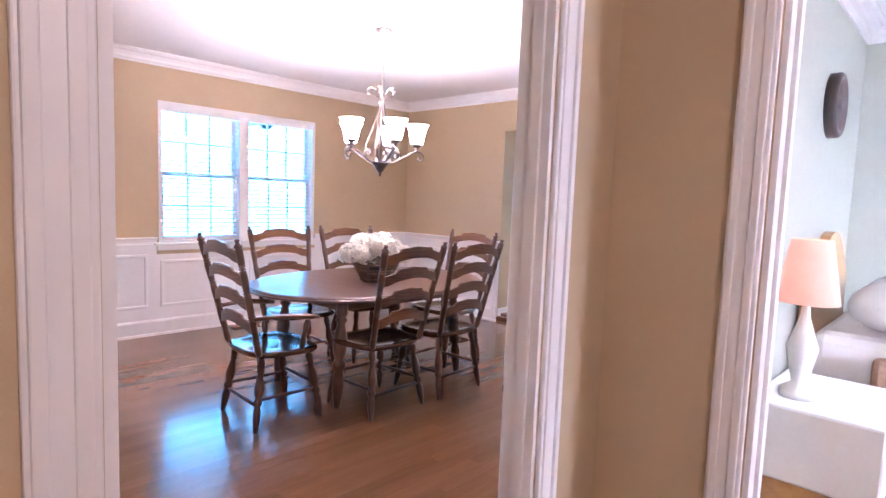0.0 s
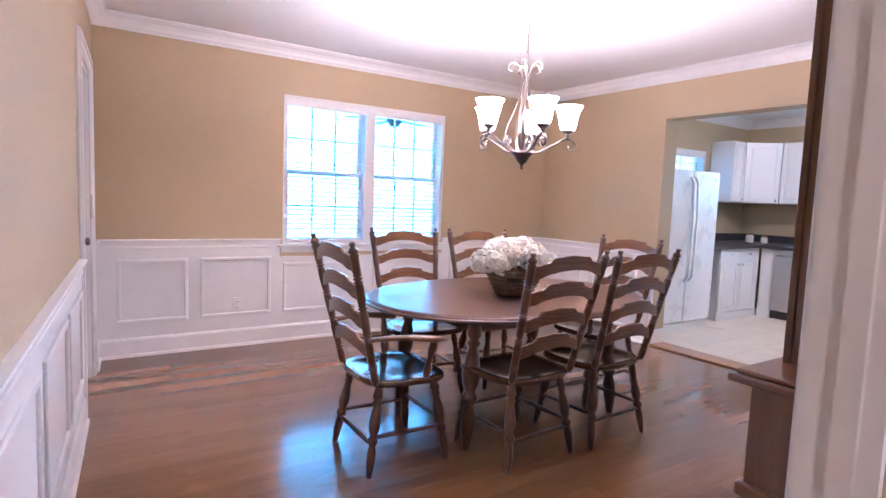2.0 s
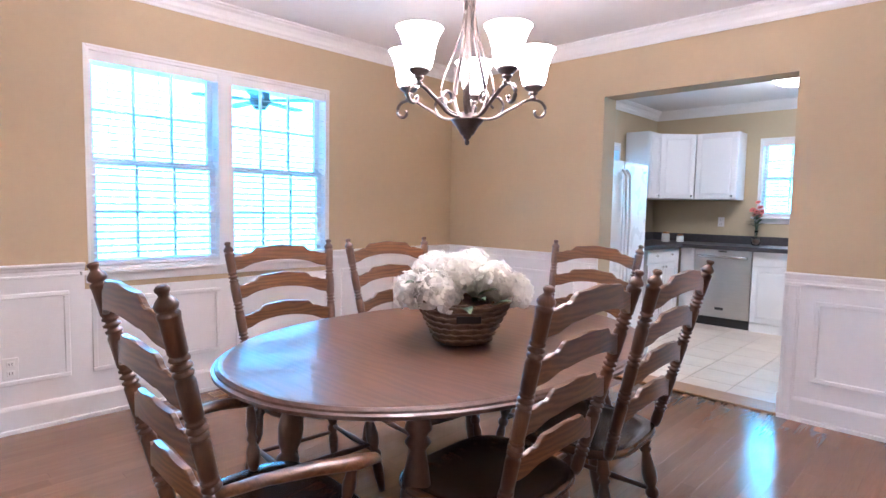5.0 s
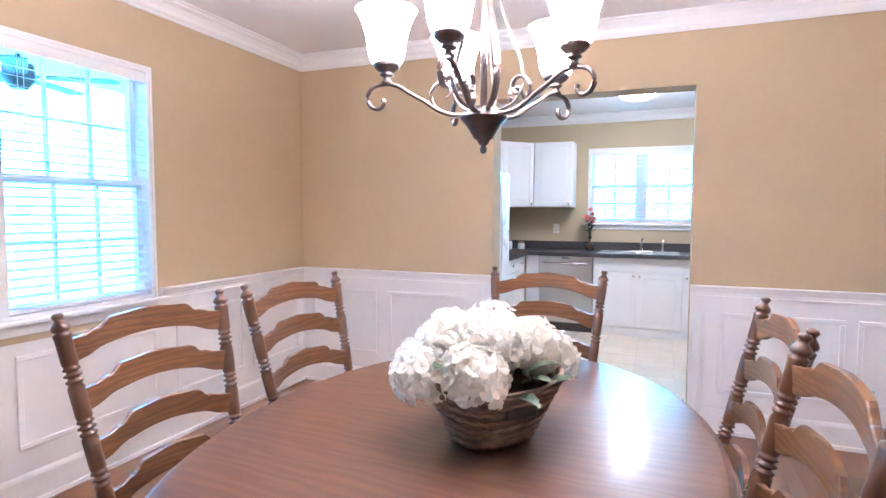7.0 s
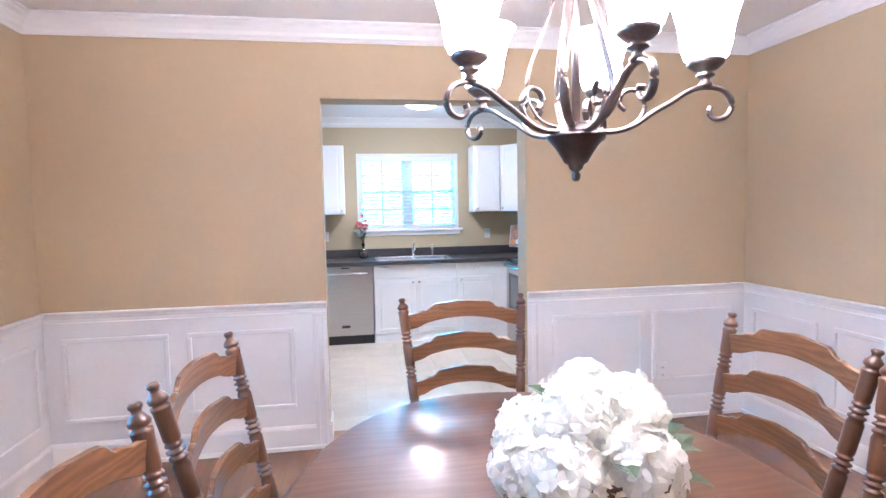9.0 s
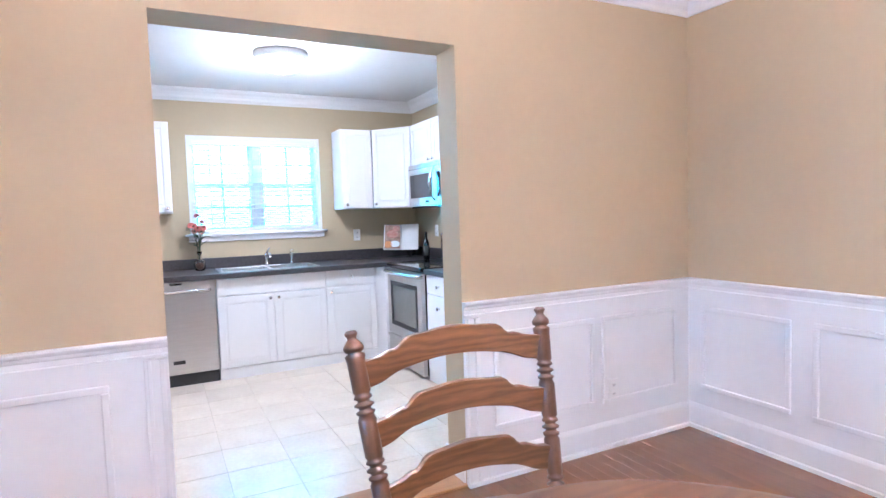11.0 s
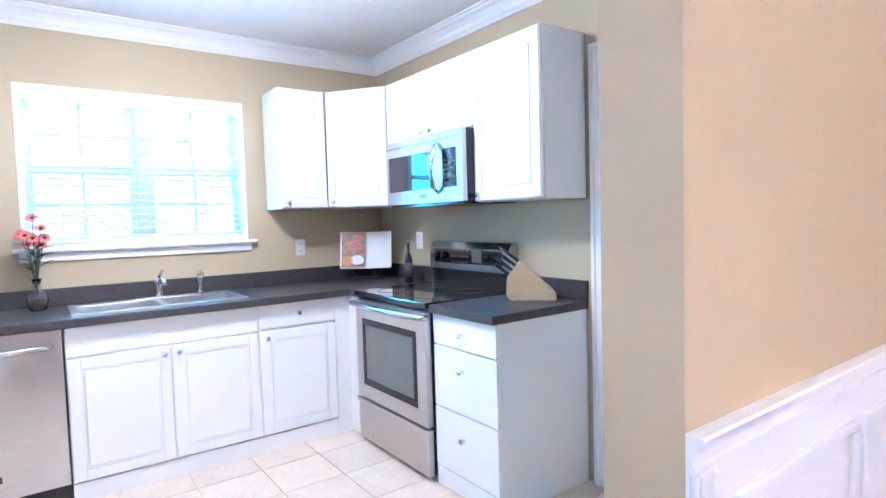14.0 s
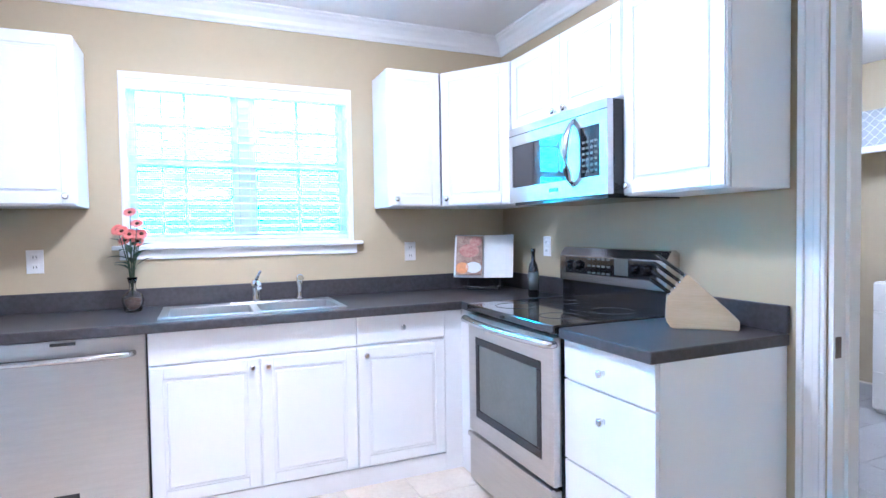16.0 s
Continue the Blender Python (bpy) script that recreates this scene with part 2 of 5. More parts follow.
def glare(name, low, high, z0, z1, strength):
    """Glow painted as cyan window glare, turning paler between the heights z0 and z1."""
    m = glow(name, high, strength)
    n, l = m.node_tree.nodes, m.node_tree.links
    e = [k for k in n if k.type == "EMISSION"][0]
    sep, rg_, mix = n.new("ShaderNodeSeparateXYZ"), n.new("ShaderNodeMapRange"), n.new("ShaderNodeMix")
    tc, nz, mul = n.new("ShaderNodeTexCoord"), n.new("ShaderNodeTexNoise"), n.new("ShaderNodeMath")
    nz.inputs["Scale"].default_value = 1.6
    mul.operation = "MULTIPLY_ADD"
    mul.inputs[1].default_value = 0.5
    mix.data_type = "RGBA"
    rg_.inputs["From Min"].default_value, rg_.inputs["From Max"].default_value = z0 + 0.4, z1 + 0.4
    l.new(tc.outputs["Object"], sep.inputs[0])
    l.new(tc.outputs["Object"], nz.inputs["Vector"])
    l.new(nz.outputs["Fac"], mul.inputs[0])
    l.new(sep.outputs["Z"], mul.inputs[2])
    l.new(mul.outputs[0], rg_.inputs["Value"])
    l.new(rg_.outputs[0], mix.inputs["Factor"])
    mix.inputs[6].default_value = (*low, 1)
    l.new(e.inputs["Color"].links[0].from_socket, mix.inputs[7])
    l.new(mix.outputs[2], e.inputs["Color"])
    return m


# Cyan glare painted into a glowing sheet, which also lights the kitchen.
CYAN_GLARE = glare("cyan_window_glare", (0.066, 0.47, 0.64), (0.095, 0.52, 0.78), 1.3, 2.8, DAY * 2.0)


# ---- mesh helpers ----
def box(bm, a, b, bevel=0.0, m=None):
    """A box from corner a to corner b, with chamfered edges."""
    lo = [min(p, q) for p, q in zip(a, b)]
    hi = [max(p, q) for p, q in zip(a, b)]
    made = bmesh.ops.create_cube(bm, size=1)["verts"]
    for v in made:
        v.co = Vector([(lo[i] + hi[i]) / 2 + v.co[i] * (hi[i] - lo[i]) for i in range(3)])
    if m:
        bmesh.ops.transform(bm, matrix=m, verts=made)
    if bevel:
        edges = list({e for v in made for e in v.link_edges})
        bmesh.ops.bevel(bm, geom=edges, offset=bevel, segments=2, affect="EDGES", profile=0.5)


def lathe(bm, p0, p1, profile, seg=12, flat=1.0):
    """Turned piece on the axis p0-p1; profile: (share of the length, radius)."""
    p0, p1 = Vector(p0), Vector(p1)
    q = (p1 - p0).to_track_quat("Z", "Y")
    rings = []
    for t, r in profile:
        c = p0.lerp(p1, t)
        rings.append([bm.verts.new(c + q @ Vector((r * math.cos(2 * math.pi * k / seg), flat * r * math.sin(2 * math.pi * k / seg), 0))) for k in range(seg)])
    for a, b in zip(rings, rings[1:]):
        for k in range(seg):
            f = bm.faces.new((a[k], a[(k + 1) % seg], b[(k + 1) % seg], b[k]))
            f.smooth = True
    if profile[0][1] > 0:
        bm.faces.new(rings[0][::-1])
    if profile[-1][1] > 0:
        bm.faces.new(rings[-1])


def smooth_path(pts, k=4):
    """A Catmull-Rom curve through pts, k steps a span."""
    p = [Vector(q) for q in pts]
    out = []
    for i in range(len(p) - 1):
        a, b, c, d = p[max(i - 1, 0)], p[i], p[i + 1], p[min(i + 2, len(p) - 1)]
        for j in range(k):
            t = j / k
            out.append(0.5 * (2 * b + (c - a) * t + (2 * a - 5 * b + 4 * c - d) * t * t + (3 * b - a - 3 * c + d) * t ** 3))
    return out + [p[-1]]


def tube(bm, pts, r, seg=8, flat=1.0, taper=None):
    """A bent rod along pts; flat under 1 makes a strap."""
    pts = [Vector(p) for p in pts]
    rings = []
    up = Vector((0.0123, 0.0071, 1))
    for i, p in enumerate(pts):
        d = (pts[min(i + 1, len(pts) - 1)] - pts[max(i - 1, 0)]).normalized()
        side = d.cross(up)
        side = side.normalized() if side.length > 0.05 else Vector((1, 0, 0))
        n = side.cross(d)
        k = r if taper is None else r * taper[i]
        rings.append([bm.verts.new(p + side * (k * math.cos(2 * math.pi * j / seg)) + n * (flat * k * math.sin(2 * math.pi * j / seg))) for j in range(seg)])
    for a, b in zip(rings, rings[1:]):
        for j in range(seg):
            f = bm.faces.new((a[j], a[(j + 1) % seg], b[(j + 1) % seg], b[j]))
            f.smooth = True
    bm.faces.new(rings[0][::-1])
    bm.faces.new(rings[-1])


def prism(bm, outline, z0, z1, m=None, bevel=0.0):
    """An outline in x, y carried from z0 to z1."""
    lo = [bm.verts.new((x, y, z0)) for x, y in outline]
    hi = [bm.verts.new((x, y, z1)) for x, y in outline]
    n = len(outline)
    bm.faces.new(lo[::-1])
    top = bm.faces.new(hi)
    for k in range(n):
        bm.faces.new((lo[k], lo[(k + 1) % n], hi[(k + 1) % n], hi[k]))
    if bevel:
        bmesh.ops.bevel(bm, geom=list(top.edges), offset=bevel, segments=3, affect="EDGES", profile=0.6)
    if m:
        bmesh.ops.transform(bm, matrix=m, verts=list(bm.verts))


def mesh(name, fill, mat, parent=None, m=None, label=""):
    """An object whose mesh is filled by fill(bm)."""
    bm = bmesh.new()
    fill(bm)
    bmesh.ops.recalc_face_normals(bm, faces=list(bm.faces))
    data = bpy.data.meshes.new(name)
    bm.to_mesh(data)
    bm.free()
    data.materials.append(mat)
    ob = new(name, data)
    if m:
        ob.matrix_basis = m
    if parent:
        ob.parent = parent
    if label:
        tagged(ob, label)
    return ob


def thing(name, m, label, category, group="", kind=""):
    return tagged_empty(name, m, label, category, group, kind)


def tagged_empty(name, m, label, category, group, kind):
    ob = new(name)
    ob.empty_display_size = 0.05
    ob.matrix_basis = m
    return tagged(ob, label, category, group, kind)


def boxes(*items, bevel=0.0):
    """A fill of several boxes."""
    def fill(bm):
        for a, b in items:
            box(bm, a, b, bevel)
    return fill


# ---- the plan ----
NORTH, EAST0, SOUTH = 2.89, 0.0, -1.59
CEILING = 2.585
KE, KS, KN = 3.25, -1.22, 2.27        # kitchen's sink wall, stove wall, far wall
KCEIL = 2.557                         # kitchen ceiling, a little lower
KW = 0.19                             # kitchen face of the wall between the rooms
RAIL = 0.92


def wall(name, p0, p1, thick, height, holes, mat, label):
    """A wall whose room face runs from p0 to p1; its body lies to the left of that way. holes: (from, to, bottom, top)."""
    p0, p1 = Vector((*p0, 0)), Vector((*p1, 0))
    d = p1 - p0
    m = Matrix.Translation(p0) @ Matrix.Rotation(math.atan2(d.y, d.x), 4, "Z")
    length = d.length

    def fill(bm):
        s = 0
        for a, b, z0, z1 in sorted(holes):
            if a > s:
                box(bm, (s, 0, 0), (a, thick, height))
            if z0 > 0:
                box(bm, (a, 0, 0), (b, thick, z0))
            if z1 < height:
                box(bm, (a, 0, z1), (b, thick, height))
            s = b
        if s < length:
            box(bm, (s, 0, 0), (length, thick, height))
    return tagged(mesh(name, fill, mat, m=m), label, "wall", kind="structure")


W_A, W_B = (-4.86, SOUTH), (-4.50, NORTH)       # west wall, not quite square
wall("wall_north", (-4.62, NORTH), (KW, NORTH), 0.16, CEILING, [(1.545, 3.19, 0.87, 2.16)], PAINT, "beige painted dining room wall with a window")
wall("wall_east", (0, NORTH), (0, -1.71), KW, CEILING, [(1.60, 2.89, -0.01, 2.15)], PAINT, "beige painted wall with a wide opening to the kitchen")
wall("wall_south", (0, SOUTH), (-5.6, SOUTH), 0.12, CEILING, [(3.62, 4.76, -0.01, 2.10)], PAINT, "beige painted wall with a cased opening")
wall("wall_west", W_A, W_B, 0.12, CEILING, [(3.30, 4.06, -0.01, 2.06)], PAINT, "beige painted wall with a white door")
wall("kitchen_wall_east", (KE, KN), (KE, -1.36), 0.16, CEILING, [(1.245, 2.44, 1.24, 2.13)], KPAINT, "khaki painted kitchen wall with a window")
wall("kitchen_wall_north", (KW, KN), (KE + 0.16, KN), 0.16, CEILING, [(1.35, 2.05, 1.55, 2.06)], KPAINT, "khaki painted kitchen wall with a high window")
wall("kitchen_wall_south", (KE, KS), (KW, KS), 0.14, CEILING, [(2.15, 2.93, -0.01, 2.05)], KPAINT, "khaki painted kitchen wall with a laundry doorway")
wall("laundry_wall_south", (KE, -4.3), (-0.3, -4.3), 0.12, CEILING, [], KPAINT, "khaki painted laundry wall")
wall("laundry_wall_east", (KE, -1.36), (KE, -4.42), 0.12, CEILING, [], KPAINT, "khaki painted laundry wall")
wall("laundry_wall_west", (-0.3, -4.42), (-0.3, -1.71), 0.12, CEILING, [], KPAINT, "khaki painted laundry wall")
wall("hall_wall_east", (-3.25, -1.71), (-3.25, -5.4), 0.12, CEILING, [(0.47, 1.28, -0.01, 2.06)], PAINT, "beige painted hall wall with a bedroom doorway")
wall("hall_wall_west", (-6.2, -5.4), (-6.2, -1.59), 0.12, CEILING, [], PAINT, "beige painted hall wall")
wall("hall_wall_south", (-3.13, -5.4), (-6.32, -5.4), 0.12, CEILING, [], PAINT, "beige painted hall wall")
wall("hall_wall_north", (-6.2, -1.71), (-5.6, -1.71), 0.12, CEILING, [], PAINT, "beige painted hall wall")
wall("bedroom_wall_east", (-0.42, -1.71), (-0.42, -5.4), 0.12, CEILING, [], SAGE, "pale sage painted bedroom wall")
wall("bedroom_wall_north", (-3.13, -1.97), (-0.42, -1.97), 0.255, CEILING, [], SAGE, "pale sage painted bedroom wall")
wall("bedroom_wall_south", (-0.30, -5.4), (-3.13, -5.4), 0.12, CEILING, [(0.7, 2.3, 0.8, 2.1)], SAGE, "pale sage painted bedroom wall with an unseen window")

tagged(mesh("ceiling", boxes(((-6.35, -5.55, CEILING), (3.45, 3.1, CEILING + 0.12))), CEIL), "plain white painted ceiling", "ceiling", kind="structure")
tagged(mesh("kitchen_ceiling", boxes(((KW - 0.01, KS - 0.01, KCEIL), (KE + 0.01, KN + 0.01, CEILING + 0.01))), CEIL), "plain white painted kitchen ceiling", "ceiling", kind="structure")
tagged(mesh("ground", boxes(((-60, -60, -0.42), (60, 60, -0.40))), GRASS), "green lawn outside the house", "ground", kind="structure")


# mouldings
def strip(bm, a, b, out, section):
    """A moulding from a to b; section: (distance from the wall, height) round its outline; out: the way off the wall."""
    a, b, out = Vector(a), Vector(b), Vector(out)
    ra = [bm.verts.new(a + out * o + Vector((0, 0, h))) for o, h in section]
    rb = [bm.verts.new(b + out * o + Vector((0, 0, h))) for o, h in section]
    n = len(section)
    for k in range(n):
        bm.faces.new((ra[k], ra[(k + 1) % n], rb[(k + 1) % n], rb[k]))
    bm.faces.new(ra)
    bm.faces.new(rb[::-1])


CROWN = [(0, -0.105), (0.012, -0.105), (0.018, -0.092), (0.030, -0.080), (0.036, -0.060), (0.056, -0.036), (0.078, -0.024), (0.084, -0.014), (0.098, -0.010), (0.098, 0), (0, 0)]


def crown(name, pts, outs, top=CEILING):
    def fill(bm):
        for (a, b), o in zip(pts, outs):
            strip(bm, (*a, top - 0.002), (*b, top - 0.002), (*o, 0), CROWN)
    return tagged(mesh(name, fill, WHITE), "white stepped crown moulding along the ceiling", "crown moulding", kind="structure")


wn_ = Vector((W_B[1] - W_A[1], -(W_B[0] - W_A[0]))).normalized()
crown("crown_moulding_dining", [((-4.5, NORTH), (0, NORTH)), ((0, NORTH), (0, SOUTH)), ((0, SOUTH), (-4.86, SOUTH)), (W_A, W_B)],
      [(0, -1), (-1, 0), (0, 1), tuple(wn_)])
crown("crown_moulding_kitchen", [((KE, KN), (KE, KS)), ((KE, KS), (KW, KS)), ((KW, KN), (KE, KN)), ((KW, KS), (KW, KN))], [(-1, 0), (0, 1), (0, -1), (1, 0)], KCEIL)
crown("crown_moulding_bedroom", [((-3.13, -1.97), (-0.42, -1.97)), ((-0.42, -1.97), (-0.42, -5.4))], [(0, -1), (-1, 0)])


def wainscot(name, p0, p1, spans, panels):
    """White panelled dado from p0 to p1 (room on the right of that way). spans: stretches with board; panels: (from, to, bottom, top)."""
    p0, p1 = Vector((*p0, 0)), Vector((*p1, 0))
    d = p1 - p0
    m = Matrix.Translation(p0) @ Matrix.Rotation(math.atan2(d.y, d.x), 4, "Z")
    top = tagged_empty(name, m, "white painted panelled wainscot with chair rail", "wainscot", "", "structure")

    def board(bm):
        for a, b, h in spans:
            box(bm, (a, -0.008, 0), (b, 0, h - 0.03))

    def rail(bm):
        for a, b, h in spans:
            if h > 0.9:
                strip(bm, (a, 0, h), (b, 0, h), (0, -1, 0), [(0, 0), (0.034, 0), (0.038, -0.006), (0.034, -0.016), (0.022, -0.022), (0.020, -0.034), (0.014, -0.040), (0.014, -0.060), (0.019, -0.064), (0.019, -0.074), (0, -0.078)])

    def base(bm):
        for a, b, h in spans:
            strip(bm, (a, 0, 0), (b, 0, 0), (0, -1, 0), [(0, 0.150), (0.012, 0.150), (0.018, 0.140), (0.022, 0.128), (0.022, 0.024), (0.034, 0.020), (0.036, 0.0), (0, 0)])
    mesh("board", board, WHITE, top)
    mesh("chair_rail", rail, WHITE, top)
    mesh("baseboard", base, WHITE, top)
    for a, b, z0, z1 in panels:
        def frame_fill(bm):
            w = 0.028
            for c, e in (((a, z0), (b, z0 + w)), ((a, z1 - w), (b, z1)), ((a, z0 + w), (a + w, z1 - w)), ((b - w, z0 + w), (b, z1 - w))):
                box(bm, (c[0], -0.022, c[1]), (e[0], -0.007, e[1]), 0.005)
        mesh("panel_moulding", frame_fill, WHITE, top)
    return top


# north: from west to east
wainscot("wainscot_north", (-4.5, NORTH), (0, NORTH), [(0, 1.39, RAIL), (1.39, 3.10, 0.79), (3.10, 4.5, RAIL)],
         [(0.14, 0.64, 0.265, 0.765), (0.735, 1.31, 0.265, 0.765), (1.42, 2.19, 0.265, 0.705), (2.30, 3.07, 0.265, 0.705), (3.20, 3.78, 0.265, 0.765), (3.87, 4.42, 0.265, 0.765)])
wainscot("wainscot_east_a", (0, NORTH), (0, 1.29), [(0, 1.60, RAIL)], [(0.10, 0.68, 0.265, 0.765), (0.78, 1.40, 0.265, 0.765)])
wainscot("wainscot_east_b", (0, 0), (0, SOUTH), [(0, 1.59, RAIL)], [(0.165, 0.82, 0.255, 0.755), (0.88, 1.47, 0.255, 0.755)])
wainscot("wainscot_south", (0, SOUTH), (-3.52, SOUTH), [(0, 3.52, RAIL)], [(0.10, 0.64, 0.255, 0.755), (0.75, 1.45, 0.255, 0.755), (1.55, 2.25, 0.255, 0.755), (2.35, 3.05, 0.255, 0.755)])
wainscot("wainscot_west", W_A, W_B, [(0, 3.20, RAIL), (4.16, 4.49, RAIL)], [(0.15, 0.80, 0.265, 0.765), (0.92, 1.58, 0.265, 0.765), (1.70, 2.36, 0.265, 0.765), (2.46, 3.08, 0.265, 0.765)])


def stile(name, y0, y1):
    """Upright moulding that ends the dado at the opening."""
    def fill(bm):
        box(bm, (-0.020, y0, 0), (-0.0085, y1, RAIL - 0.08), 0.003)
        box(bm, (-0.030, y0 + 0.012, 0), (-0.0195, y0 + 0.030, RAIL - 0.08), 0.003)
        box(bm, (-0.026, y1 - 0.026, 0), (-0.0195, y1 - 0.012, RAIL - 0.08), 0.003)
    tagged(mesh(name, fill, WHITE), "white upright moulding beside the opening", "trim", kind="structure")


stile("trim_1", -0.085, -0.001)
stile("trim_2", 1.291, 1.375)
tagged(mesh("trim_3", boxes(((0.004, 0.001, 0.0145), (KW + 0.012, 0.013, 0.15)), ((0.004, 1.277, 0.0145), (KW + 0.012, 1.289, 0.15)), bevel=0.003), WHITE), "white baseboard round the end of the wall", "baseboard", kind="structure")


def casing(name, m, w, h, thick, label, both=True, jamb=True):
    """Moulded trim round a doorway: local x along the wall from 0 to w, y through it from 0 to thick."""
    top = tagged_empty(name, m, label, "door casing", "", "structure")

    def fill(bm):
        faces = ((0, -1), (thick, 1)) if both else ((0, -1),)
        for y, s in faces:
            for a, b, t in ((-0.100, -0.004, 0.016), (-0.092, -0.070, 0.026), (-0.040, -0.016, 0.022)):
                box(bm, (a, y, 0), (b, y + s * t, h + 0.1 + (a + 0.1) * -1), 0.004)
                box(bm, (w - a, y, 0), (w - b, y + s * t, h + 0.1 + (a + 0.1) * -1), 0.004)
                box(bm, (b, y, h - b), (w - b, y + s * t, h - a), 0.004)
    mesh("trim", fill, WHITE, top)
    if jamb:
        mesh("jamb", boxes(((-0.004, 0.001, 0), (0.016, thick - 0.001, h)), ((w - 0.016, 0.001, 0), (w + 0.004, thick - 0.001, h)), ((0.016, 0.001, h - 0.018), (w - 0.016, thick - 0.001, h + 0.002)),
                           ((0.016, thick * 0.45, 0), (0.028, thick * 0.45 + 0.035, h - 0.018)), ((w - 0.028, thick * 0.45, 0), (w - 0.016, thick * 0.45 + 0.035, h - 0.018))), WHITE, top)
    return top


casing("door_casing_1", pose(-3.62, SOUTH, 0, 0, 0, 180), 1.14, 2.10, 0.12, "white moulded casing of the dining room doorway")
wdir = math.degrees(math.atan2(W_B[1] - W_A[1], W_B[0] - W_A[0]))
wm = Matrix.Translation((*W_A, 0)) @ pose(0, 0, 0, 0, 0, wdir)
c2 = casing("door_casing_2", wm @ pose(3.30, 0, 0), 0.76, 2.06, 0.12, "white moulded casing of a closed door", both=False)
casing("door_casing_3", pose(KE - 2.15, KS, 0, 0, 0, 180), 0.78, 2.05, 0.14, "white moulded casing of the laundry doorway")
casing("door_casing_4", pose(-3.25, -2.18, 0, 0, 0, -90), 0.81, 2.06, 0.12, "white moulded casing of the bedroom doorway")


def panel_door(name, m, w, h, label):
    d = thing(name, m, label, "door")
    def leaf(bm):
        box(bm, (0, 0, 0.008), (w, 0.035, h), 0.002)
        for z0, z1 in ((0.15, 0.85), (1.0, h - 0.15)):
            for x0, x1 in ((0.10, w / 2 - 0.04), (w / 2 + 0.04, w - 0.10)):
                for y in (-0.006, 0.035):
                    box(bm, (x0, y, z0), (x1, y + 0.006, z1), 0.004)
    mesh("leaf", leaf, WHITE, d)
    mesh("knob", lambda bm: lathe(bm, (w - 0.07, 0, 0.95), (w - 0.07, -0.06, 0.95), [(0, 0.026), (0.1, 0.026), (0.15, 0.010), (0.5, 0.012), (0.65, 0.026), (0.9, 0.026), (1, 0.012)]), BRONZE, d, label="bronze door knob")
    return d


panel_door("panelled_door", wm @ pose(3.318, 0.055, 0), 0.724, 2.04, "closed white panelled door in the west wall")
tagged(mesh("threshold", boxes(((-0.012, 0.0, 0.0), (0.20, 1.29, 0.014)), bevel=0.005), OAK_TRIM), "honey oak threshold between wood and tile", "threshold", kind="structure")
tagged(mesh("door_hinge", boxes(((KW + 0.002, 0.013, 0.09), (KW + 0.010, 0.018, 0.125)), bevel=0.001), BRONZE), "dark metal latch plate on the wall edge", "latch plate", kind="structure")


